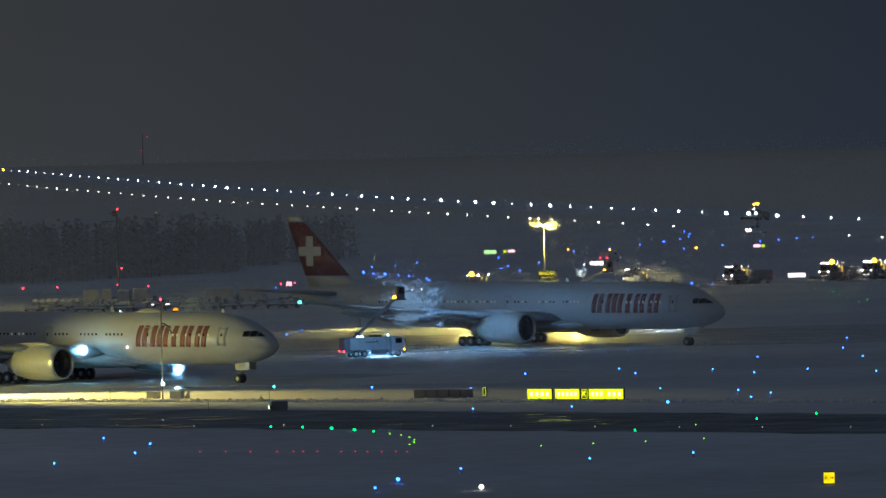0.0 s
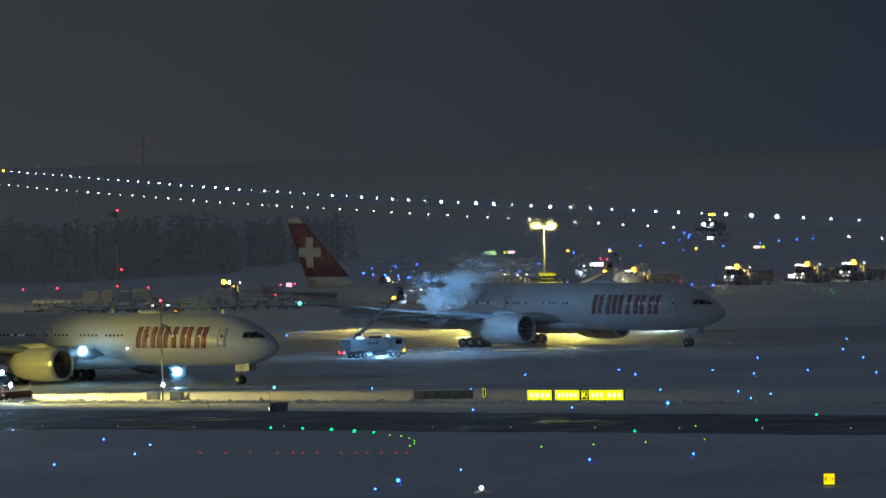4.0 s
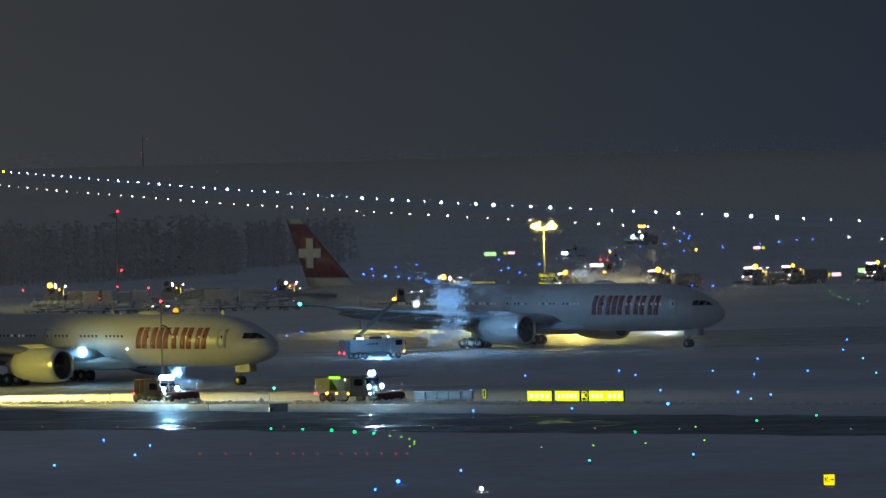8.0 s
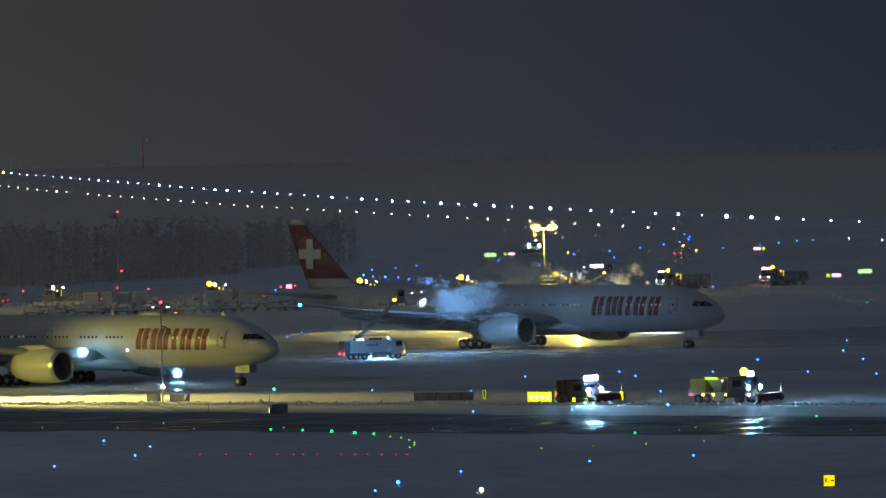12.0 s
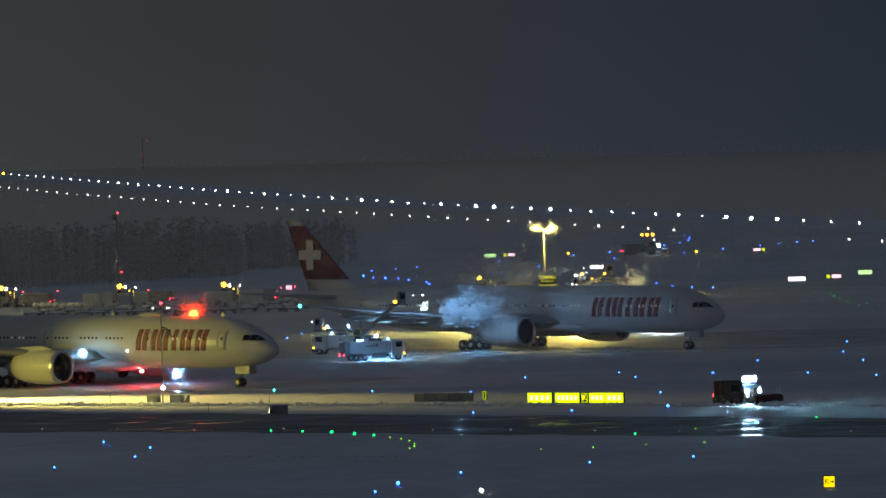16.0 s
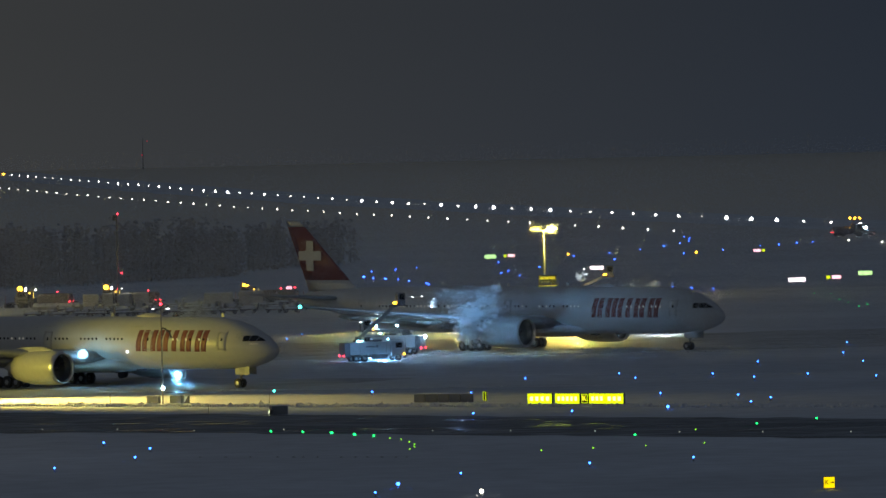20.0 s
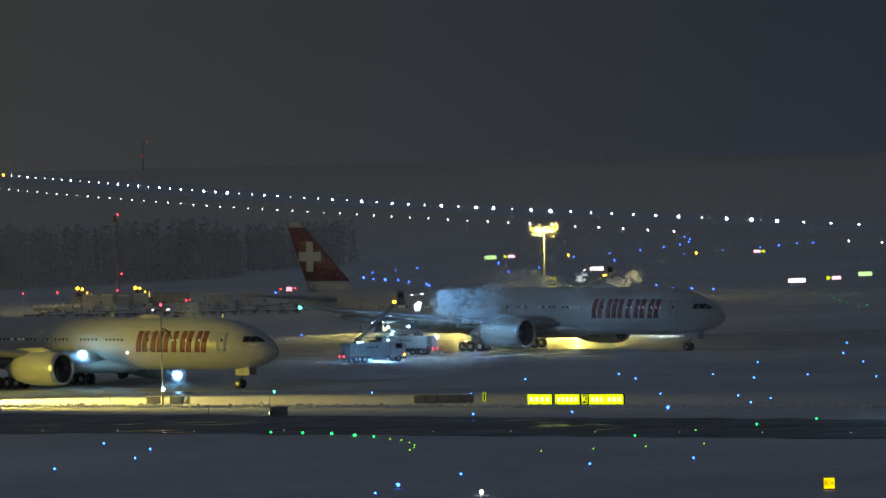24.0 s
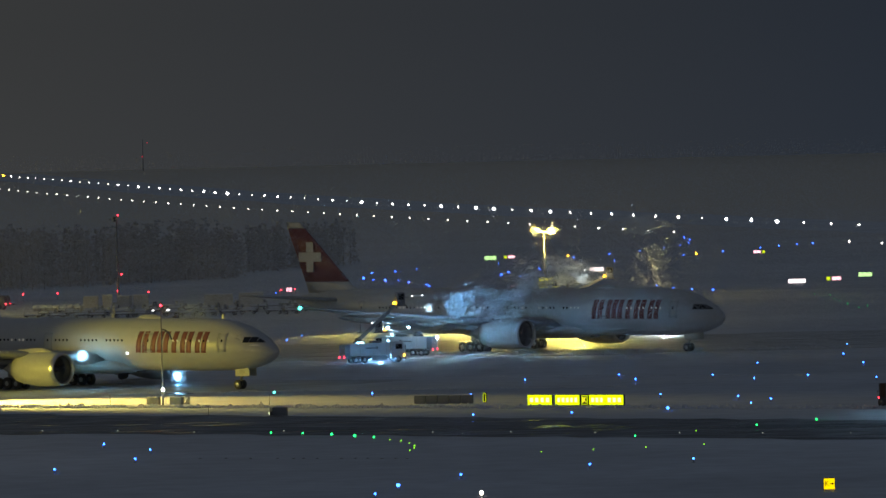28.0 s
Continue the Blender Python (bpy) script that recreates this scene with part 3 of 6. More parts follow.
    # satellite dome, blade aerials
    part("satellite_dome", rings([[Vector((x, w * math.cos(a), 8.05 + h * math.sin(a))) for a in [2 * math.pi * i / 12 for i in range(12)]] for x, w, h in ((-11.6, 0.05, 0.05), (-12.1, 0.4, 0.3), (-13.0, 0.6, 0.55), (-14.6, 0.6, 0.55), (-15.8, 0.3, 0.25), (-16.4, 0.05, 0.05))]), WHITE, plane)
    for xa in (-2.5, -20, -30):
        part("blade_aerial", box(0.5, 0.06, 0.5, (xa, 0, 8.35), 0, None, 0.5), WHITE, plane)
    # gear
    strut = part("nose_gear", tube((0.1, 0, 0.6), (0.25, 0, 2.6), 0.12, 0.16), METAL, plane)
    part("drag_brace", tube((0.15, 0, 1.2), (1.6, 0, 2.5), 0.07, 0.07, 8), METAL, strut)
    part("torque_link", box(0.4, 0.1, 0.25, (0.35, 0, 0.95), 0.03), DARK, strut)
    for s in (-0.36, 0.36):
        make_wheel("nose_wheel", (0, s, 0.54), 0.54, 0.36, plane)
    for s in (-0.62, 0.62):
        part("gear_door", box(2.2, 0.05, 0.95, (0.9, s, 2.0), 0.02), WHITE, plane, "white nose gear door")
    part("door_plate", box(0.8, 0.02, 0.4, (0.9, -0.66, 2.05)), LINE, plane, "dark illegible marking bar")
    for s in (-1, 1):
        leg = part("main_gear", tube((-31.2, s * 5.5, 0.7), (-31.0, s * 5.1, 3.4), 0.22, 0.28), METAL, plane)
        part("side_brace", tube((-31.2, s * 5.4, 1.6), (-31, s * 2.6, 2.6), 0.1, 0.1, 8), METAL, leg)
        part("bogie_beam", box(3.2, 0.3, 0.3, (-31.2, s * 5.5, 0.7), 0.05), DARK, leg)
        part("leg_door", box(0.9, 0.06, 1.9, (-31.0, s * 5.95, 2.3), 0.02), WINGGREY, leg)
        for dx in (-1.46, 0, 1.46):
            for dy in (-0.7, 0.7):
                make_wheel("main_wheel", (-31.2 + dx, s * 5.5 + dy, 0.67), 0.67, 0.5, plane)
    # lights that are lit
    part("wing_tip_light", ball(0.24, (-37.7, -32.0, 6.62), 10), G_CYAN, plane, "green wing tip light")
    return plane


FAR = Matrix.Translation((31.04, 935.44, 0)) @ Matrix.Rotation(radians(-41.07), 4, "Z")
NEAR = Matrix.Translation((-23.6, 843.1, 0)) @ Matrix.Rotation(radians(-41.02), 4, "Z")
far_plane = make_aircraft("airliner", FAR, "white twin-engined airliner being sprayed on the de-icing pad", 0.55)
near_plane = make_aircraft("airliner", NEAR, "white twin-engined airliner in sodium light with landing lights on", 0.15)
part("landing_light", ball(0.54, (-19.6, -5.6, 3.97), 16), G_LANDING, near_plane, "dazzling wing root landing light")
part("logo_light", ball(0.14, (-14.9, -3.05, 4.17), 10), G_SMALL, near_plane)
part("eyebrow_light", patch(3.3, 4.2, 5.10, 5.16, 0.03, 2, 1), G_CABIN, near_plane)


def strobe(plane, x, z, up):
    """Red anti-collision lamp that lifts out of its sleeve for each flash."""
    base = part("anti_collision_light", lathe([(-0.08 * up, 0.62), (0.05 * up, 0.6), (0.12 * up, 0.54)], "z", 16, (x, 0, z), None, False), DARK, plane)
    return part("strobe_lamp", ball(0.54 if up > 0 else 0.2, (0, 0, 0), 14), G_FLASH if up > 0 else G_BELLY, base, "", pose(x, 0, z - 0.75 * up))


strobe_near = strobe(near_plane, -7.1, 8.05, 1)

# flashing amber lamp on a slim post behind the waiting airliner
amber_post = thing("beacon_post", pose(-33.10, 905.0, 0), "slim post with a flashing amber lamp behind the airliner", "beacon")
part("post", tube((0, 0, 0), (0, 0, 6.10), 0.07, 0.05, 8), POLE, amber_post)
amber_cup = part("lamp_cup", lathe([(-0.95, 0.2), (-0.9, 0.42), (-0.1, 0.42)], "z", 12, (0, 0, 6.90), None, False), DARK, amber_post)
amber_lens = part("lamp_lens", ball(0.36, (0, 0, 0), 14), G_ORANGE, amber_cup, "amber lamp lens", pose(0, 0, 7.00))

def service_tower():
    """Tall service vehicle whose roof lamps show over the fuselage; local x ahead."""
    v = thing("service_truck", heading(-40.5, 905, -8), "high-roofed service truck with cold white roof lamps behind the airliner", "truck")
    part("box_body", box(3.6, 2.2, 4.4, (-0.6, 0, 3.2), 0.08), CONVOYGREY, v)
    cab = part("cab", box(1.5, 2.1, 1.9, (2.1, 0, 1.7), 0.15), CONVOYGREY, v)
    part("windscreen", box(0.04, 1.8, 0.8, (2.86, 0, 2.1), 0.01), GLASS, cab)
    part("chassis", box(5.4, 0.9, 0.3, (0.2, 0, 0.75), 0.03), DARK, v)
    rail = part("roof_rail", box(2.9, 0.06, 0.06, (-0.6, -0.9, 6.2), 0.02), STEEL, v)
    for k in (-2.0, -0.6, 0.8):
        part("rail_post", box(0.06, 0.06, 0.85, (k, -0.9, 5.8)), STEEL, v)
    for k, z, r in ((-1.75, 6.75, 0.11), (-1.35, 6.4, 0.08), (0.2, 6.5, 0.09), (0.75, 6.85, 0.13), (1.05, 6.45, 0.08)):
        part("roof_lamp", ball(r, (k, -0.9, z), 10), G_SMALL, rail, "cold white roof lamp")
        part("lamp_stem", box(0.04, 0.04, z - 6.2, (k, -0.9, (z + 6.2) / 2)), STEEL, rail)
    for x in (-1.6, 2.0):
        for y in (-0.95, 0.95):
            part("wheel", lathe([(-0.16, 0.3), (-0.16, 0.46), (0.16, 0.46), (0.16, 0.3)], "y", 14, (x, y, 0.46)), RUBBER, v)
    return v


service_truck = service_tower()
strobe_belly = strobe(near_plane, -15.5, 1.95, -1)
belly_far = strobe(far_plane, -15.5, 1.95, -1)

# ---------- airfield lights ----------
def light_post(name, material, radius, height, label, category, group, base=True):
    """One small ground light: footing plate, stem, lens."""
    ob = thing(name, Matrix(), label, category, group)
    if base:
        part("footing", lathe([(0, 0.16), (0.04, 0.16), (0.05, 0.1)], "z", 8), STEEL, ob)
    part("stem", tube((0, 0, 0), (0, 0, height), 0.035, 0.03, 6), POLE, ob)
    part("lens", ball(radius, (0, 0, height), 10), material, ob)
    return ob


def spread(first, places):
    """Move the first light to the first place and copy it to the rest."""
    made = []
    for i, (x, y) in enumerate(places):
        m = Matrix.Translation((x, y, terrain(y)))
        if i == 0:
            first.matrix_basis = m
            made.append(first)
        else:
            made.append(copy_thing(first, m))
    return made


spread(light_post("taxiway_light", G_BLUE, 0.09, 0.36, "blue taxiway edge light standing in the snow", "light", "blue taxiway lights"), (
    (-35.1, 654.8), (-32.9, 702.9), (-28.6, 671.6), (-27.9, 689.0), (-8.2, 813.1), (9.1, 842.8), (20.1, 852.0), (21.6, 837.0), (30.7, 844.5), (34.9, 831.5), (37.4, 880.2), (31.1, 782.6), (31.7, 764.4), (34.2, 774.0), (41.3, 837.9), (49.0, 904.5), (51.5, 941.5), (49.7, 874.1), (48.5, 827.4), (23.1, 791.9), (2.7, 750.7), (12.8, 750.7), (12.4, 642.0), (21.7, 648.4), (1.1, 629.4), (-6.0, 601.2), (2.7, 803.6), (-21.7, 1007.1), (-20.0, 1025.7)))
spread(light_post("taxiway_light", G_BLUE, 0.15, 0.36, "bright blue taxiway edge light aimed at the terrace", "light", "blue taxiway lights"), ((22.8, 756.4), (-4.2, 613.9)))
spread(light_post("taxiway_light", G_FARBLUE, 0.13, 0.36, "blue taxiway edge light beyond the pads", "light", "far blue taxiway lights"), (
    (-13.8, 1413.3), (-13.0, 1356.0), (-9.3, 1423.5), (-8.3, 1342.4), (-6.3, 1327.3), (-5.2, 1439.4), (-3.1, 1307.0), (-2.6, 1294.0), (11.1, 1474.9), (10.8, 1373.8), (12.3, 1393.9), (14.0, 1352.0), (18.5, 1419.6), (27.0, 1519.2), (35.0, 1545.9), (34.4, 1476.7), (42.3, 1574.5), (48.3, 1606.2), (52.6, 1631.3), (56.7, 1724.2), (55.5, 1659.2), (56.9, 1693.8), (49.8, 1519.7), (59.1, 1551.4), (68.2, 1578.8), (73.0, 1596.0), (77.6, 1610.5), (81.4, 1616.1), (36.5, 1261.1), (38.6, 1239.4), (41.5, 1229.1), (44.8, 1222.3), (-29.0, 1266.1)))
spread(light_post("taxiway_light", G_FARBLUE, 0.2, 0.40, "strong blue taxiway light beyond the pads", "light", "far blue taxiway lights"), ((-14.9, 1367.0), (-10.7, 1346.9)))
spread(light_post("centreline_light", G_GREEN, 0.10, 0.12, "green centreline light in the wet taxiway", "light", "green centreline lights"), (
    (-17.4, 724.9), (-14.2, 722.1), (-7.1, 709.9), (17.9, 699.7), (30.3, 718.0), (36.6, 727.0)))
spread(light_post("centreline_light", G_GREEN, 0.15, 0.12, "bright green centreline light in the wet taxiway", "light", "green centreline lights"), ((-11.3, 718.1), (-9.0, 713.3)))
spread(light_post("centreline_light", G_LIME, 0.055, 0.1, "small green centreline light round the curve", "light", "green centreline lights"), (
    (-5.5, 704.3), (-4.4, 701.3), (-3.6, 696.2), (-3.1, 690.8), (-3.1, 685.7), (-3.5, 681.3), (24.0, 708.8), (8.6, 673.2), (13.4, 675.3), (18.3, 677.4), (23.8, 680.4)))
spread(light_post("centreline_light", G_GREEN, 0.06, 0.1, "faint green centreline light on the far curve", "light", "far green centreline lights"), (
    (62.2, 1182.2), (61.8, 1165.0), (61.8, 1148.4), (62.2, 1131.6), (62.6, 1109.1), (64.5, 1120.0), (60.0, 1190.0)))
stop_bar = spread(light_post("stop_bar_light", G_DIMRED, 0.08, 0.1, "red stop bar light half buried in snow", "light", "red stop bar"), (
    (-22.8, 676.2), (-20.4, 675.1), (-18.1, 674.0), (-15.6, 672.9), (-14.1, 672.1), (-13.2, 671.7), (-11.9, 671.1), (-9.7, 670.0), (-8.4, 669.4), (-7.3, 668.9), (-6.0, 668.3), (-4.7, 667.7), (-3.7, 667.2)))
# the light these reflectors return is set as a weak glow
spread(light_post("edge_reflector", G_DIM, 0.06, 0.1, "small edge reflector on the taxiway, given a faint glow", "reflector", "edge reflectors"), (
    (-40.9, 741.9), (-33.1, 737.9), (-25.2, 731.3), (-16.2, 729.2), (-1.4, 719.2), (6.2, 715.3), (14.3, 709.9), (22.3, 704.6), (30.1, 700.6), (38.3, 696.5), (36.4, 941.2), (41.0, 946.8)))
spread(light_post("ground_light", G_WARMWHITE, 0.18, 0.3, "warm white ground light in the snow", "light", "white ground lights"), ((2.7, 600.3),))
spread(light_post("ground_light", G_CYAN, 0.14, 0.3, "pale ground light beside the stand", "light", "white ground lights"), ((-19.3, 823.4),))
spread(light_post("obstacle_light", G_RED, 0.16, 1.2, "red obstacle light on a short post", "light", "red obstacle lights"), ((-72.5, 1265.1), (-66.7, 1267.5), (-50.7, 1260.4)))
spread(light_post("guard_light", G_AMBER, 0.24, 0.9, "amber guard light by the far taxiway", "light", "guard lights"), ((51.8, 1502.8),))
spread(light_post("guard_light", G_AMBER, 0.2, 0.6, "small amber guard light by the far taxiway", "light", "guard lights"), ((26.0, 1528.0),))

# runway edge lights at thirty metre steps, sixty metres apart across
rnd = random.Random(4)
def runway_lights():
    looks = ((G_RUNDIM, 0.2, "small white runway edge light"), (G_RUNWAY, 0.22, "white runway edge light"),
             (G_RUNWAY, 0.32, "bright white runway edge light"), (G_RUNBRIGHT, 0.42, "dazzling white runway edge light"),
             (G_RUNFAINT, 0.2, "faint white runway light on the nearer edge"), (G_RUNDIM, 0.22, "white runway light on the nearer edge"))
    kinds = [light_post("runway_light", m, r, 0.45, text, "light", "runway edge lights") for m, r, text in looks]
    used = [False] * len(kinds)
    def put(k, x, y):
        m = Matrix.Translation((x, y, terrain(y)))
        if used[k]:
            copy_thing(kinds[k], m)
        else:
            kinds[k].matrix_basis, used[k] = m, True
    # how strongly each lamp of the far row shines this way
    beam = "1101000020010212021202231021000203122031330231111220333111213112"
    for i in range(1, 62):
        put(int(beam[i]), -210.06 + 5.5204 * i, 3524.72 - 29.4877 * i)
    strong = (6, 9, 13, 16, 18, 34, 38, 41, 42, 43, 44, 50)
    for j in range(54):
        if 45 <= j <= 49:
            continue
        s = 423.5 + 30.0 * j
        put(5 if j in strong else 4, -210.06 + 0.18401 * s - 0.98292 * 55.0, 3524.72 - 0.98292 * s - 0.18401 * 55.0)
    end = light_post("runway_end_light", G_AMBER, 0.6, 0.45, "amber runway end light", "light", "runway edge lights")
    end.matrix_basis = Matrix.Translation((-210.06, 3524.72, terrain(3524.72)))


runway_lights()


# ---------- signs ----------
def text_mesh(body, size, material, name="lettering"):
    cu = bpy.data.curves.new(name, "FONT")
    cu.body, cu.size, cu.align_x, cu.align_y, cu.extrude = body, size, "CENTER", "CENTER", 0.004
    ob = bpy.data.objects.new(name, cu)
    scene.collection.objects.link(ob)
    bpy.context.view_layer.update()
    me = bpy.data.meshes.new_from_object(ob.evaluated_get(bpy.context.evaluated_depsgraph_get()))
    bpy.data.objects.remove(ob)
    me.materials.clear()
    me.materials.append(material)
    me.name = name
    return me


FACE = Matrix.Rotation(radians(90), 4, "X")


def lit_sign(x, y, width, height, turn, face, label, group, bars=0, bar_mat=None, lift=0.12, depth=0.35):
    """A lit guidance sign on two legs; its face looks to local -y."""
    s = thing("guidance_sign", pose(x, y, terrain(y), 0, 0, turn), label, "sign", group)
    part("case", box(width, depth, height, (0, depth / 2, lift + height / 2), 0.04), DARK, s)
    pane = part("face", box(width - 0.08, 0.02, height - 0.08, (0, -0.012, lift + height / 2)), face, s, "glowing face")
    for k in (-0.4, 0.4):
        part("leg", box(0.08, 0.1, lift + 0.02, (k * width, depth / 2, lift / 2)), STEEL, s)
    for i in range(bars):
        bx = (i + 0.5) / bars * (width - 0.4) - (width - 0.4) / 2
        part("marking", box((width - 0.4) / bars * 0.6, 0.012, height * 0.42, (bx, -0.03, lift + height * 0.5)), bar_mat, pane)
    return s


TURN = -29.0
# long yellow sign row at the taxiway junction
for x, y, w, bars in ((9.85, 776.0, 2.95, 4), (12.75, 774.4, 2.95, 5), (15.85, 772.75, 1.95, 3), (17.65, 771.75, 2.2, 3)):
    lit_sign(x, y, w, 1.12, TURN, G_YSIGN, "glowing yellow taxiway sign with illegible pale markings", "yellow sign row", bars, G_YPANEL)
k_sign = thing("guidance_sign", pose(14.55, 773.45, 0, 0, 0, TURN), "black location sign with a yellow K in the sign row", "sign", "yellow sign row")
part("case", box(0.84, 0.35, 1.12, (0, 0.175, 0.68), 0.04), SIGNBLACK, k_sign)
part("border", box(0.7, 0.02, 0.96, (0, -0.012, 0.68)), G_YSIGN, k_sign)
part("face", box(0.6, 0.02, 0.86, (0, -0.018, 0.68)), SIGNBLACK, k_sign)
part("lettering", text_mesh("K", 0.85, G_TEXT), None, k_sign, "", Matrix.Translation((0, -0.034, 0.68)) @ FACE)
side_sign = lit_sign(4.1, 788.2, 0.34, 0.95, TURN, SIGNBLACK, "narrow black sign with a yellow rim", "yellow sign row")
for dx in (-0.14, 0.14):
    part("rim", box(0.03, 0.02, 0.9, (dx, -0.03, 0.6)), G_YSIGN, side_sign)
for dz in (0.17, 1.03):
    part("rim", box(0.3, 0.02, 0.03, (0, -0.03, dz)), G_YSIGN, side_sign)
turn_sign = lit_sign(30.95, 596.5, 0.95, 0.95, 0, G_KSIGN, "yellow sign with a black K and an arrow", "signs in the snow", lift=0.1)
part("lettering", text_mesh("K", 0.62, SIGNBLACK), None, turn_sign, "", Matrix.Translation((-0.2, -0.03, 0.58)) @ FACE)
bm = box(0.3, 0.012, 0.06, (0.2, -0.03, 0.58))
box(0.16, 0.012, 0.05, (0.3, -0.03, 0.62), 0, bm, 1, 0, radians(40))
box(0.16, 0.012, 0.05, (0.3, -0.03, 0.54), 0, bm, 1, 0, radians(-40))
part("arrow", bm, SIGNBLACK, turn_sign)
# far lit signs
lit_sign(9.7, 1514, 2.5, 0.85, 0, G_GSIGN, "greenish lit sign far across the field", "far signs", 0, None, 0.3)
lit_sign(12.85, 1520, 0.6, 0.6, 0, G_YSIGN, "small yellow lit sign far across the field", "far signs", 0, None, 0.4)
lit_sign(14.1, 1520, 1.5, 0.65, 0, G_PINK, "reddish lit sign far across the field", "far signs", 2, G_WSIGN, 0.4)
lit_sign(28.7, 1375, 2.6, 0.8, 0, G_WSIGN, "white lit sign behind the parked airliner", "far signs", 0, None, 0.5)
lit_sign(65.0, 1521, 1.6, 0.65, 0, G_PINK, "reddish lit sign beside the far taxiway", "far signs", 2, G_WSIGN, 0.3)
lit_sign(66.3, 1521, 0.7, 0.6, 0, G_YSIGN, "small yellow lit sign beside the far taxiway", "far signs", 0, None, 0.3)
lit_sign(60.4, 1256, 3.0, 0.75, 0, G_WSIGN, "white lit sign by the service road", "far signs", 0, None, 0.3)
lit_sign(66.5, 1270, 0.7, 0.65, 0, G_YSIGN, "small yellow lit sign by the service road", "far signs", 0, None, 0.3)
lit_sign(67.9, 1270, 1.7, 0.7, 0, G_PINK, "reddish lit sign by the service road", "far signs", 2, G_WSIGN, 0.3)
lit_sign(74.2, 1293, 2.5, 0.8, 0, G_GSIGN, "greenish lit sign by the service road", "far signs", 0, None, 0.3)
lit_sign(-26.9, 1276, 1.1, 0.8, 0, G_PINK, "small reddish lit sign behind the tail", "far signs", 0, None, 0.3)
spread(light_post("obstacle_light", G_RED, 0.15, 0.8, "red light beside a small sign", "light", "red obstacle lights"), ((-25.9, 1277.0), (-28.2, 1271.0)))

# unlit cabinets and sign backs along the stand's edge
def cabinet(x, y, w, h, turn, label, d=0.7):
    ob = thing("roadside_cabinet", pose(x, y, 0, 0, 0, turn), label, "cabinet", "dark cabinets along the stand")
    part("body", box(w, d, h, (0, d / 2, h / 2 + 0.05), 0.04), CLOTH, ob)
    part("lid", box(w + 0.06, d + 0.06, 0.06, (0, d / 2, h + 0.08), 0.02), SNOW, ob, "cap of snow")
    part("plinth", box(w - 0.1, d - 0.1, 0.08, (0, d / 2, 0.04)), STEEL, ob)


for i in range(5):
    cabinet(-2.9 + 1.27 * i, 788.3 - 0.45 * i + 1.2, 1.2, 0.85, -12, "dark sign back standing in the snow")
for x, y, w in ((-32.2, 804.0, 1.45), (-29.6, 802.4, 1.5)):
    cabinet(x, y, w, 0.78, TURN, "grey metal cabinet beside the tall pole")
cabinet(-17.4, 766.6, 1.75, 0.85, 20, "dark sign box at the taxiway's edge, lit on its far face", 0.9)
lit_sign(-18.5, 766.4, 0.4, 0.4, -90, G_EDGE, "small pale lit sign face turned along the taxiway", "yellow sign row")
wedge = thing("marker_board", pose(-28.35, 801.6, 0, 0, 0, TURN), "dark triangular marker board by the cabinets", "board")
part("panel", rings([[Vector((-0.35, y, 0.05)), Vector((0.35, y, 0.05)), Vector((0.35, y, 0.85)), Vector((0.2, y, 0.85))] for y in (0, 0.12)], None, True, False), CLOTH, wedge)
part("leg", box(0.06, 0.06, 0.1, (0, 0.06, 0.05)), STEEL, wedge)
for x, y in ((-36.9, 806), (-19.2, 796.5), (-25.0, 770.5)):
    st = thing("snow_stake", Matrix.Translation((x, y, 0)), "thin dark snow stake marking the edge", "stake", "snow stakes")
    part("rod", tube((0, 0, 0), (0, 0, 1.05), 0.03, 0.025, 6), DARK, st)


# ---------- masts ----------
def near_pole():
    p = thing("obstacle_pole", pose(-30.9, 800.2, 0), "slim grey pole with a red obstacle lamp on top", "pole")
    part("shaft", tube((0, 0, 0), (0, 0, 10.7), 0.085, 0.06, 10), POLE, p)
    part("base_plate", lathe([(0, 0.22), (0.06, 0.22), (0.08, 0.12)], "z", 10), STEEL, p)
    part("red_lamp", ball(0.15, (0, 0, 10.95), 12), G_RED, p, "glowing red lamp")
    part("crossbar", box(1.5, 0.05, 0.06, (0, 0, 10.45)), POLE, p)
    for dx in (-0.85, 0.78):
        part("lamp_head", box(0.4 if dx > 0 else 0.25, 0.2, 0.12, (dx, 0, 10.42), 0.04), G_SMALL, p, "pale lit lamp head")
    arm = bmesh.new()
    for a, b in (((0, 0, 8.3), (0.35, 0, 8.3)), ((0.35, 0, 8.3), (0.85, 0, 7.9)), ((0.85, 0, 7.9), (1.1, 0, 7.2))):
        tube(a, b, 0.1, 0.08, 8, arm)
    part("camera_arm", arm, DARK, p)
    part("marker_lamp", ball(0.2, (0.05, -0.1, 1.75), 10), G_WHITE, p, "white lamp low on the pole")
    # bright work light on a stand behind the aircraft's belly
    w = thing("work_light", pose(-31.4, 860, 0), "dazzling work light on a low stand under the airliner", "work light")
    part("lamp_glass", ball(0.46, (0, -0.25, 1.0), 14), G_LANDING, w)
    part("housing", box(0.9, 0.3, 0.7, (0, 0.12, 1.0), 0.08), DARK, w)
    for k in (-0.35, 0.35):
        part("stand_leg", tube((k, 0.1, 0), (k * 0.5, 0.1, 0.8), 0.04, 0.04, 6), STEEL, w)


near_pole()


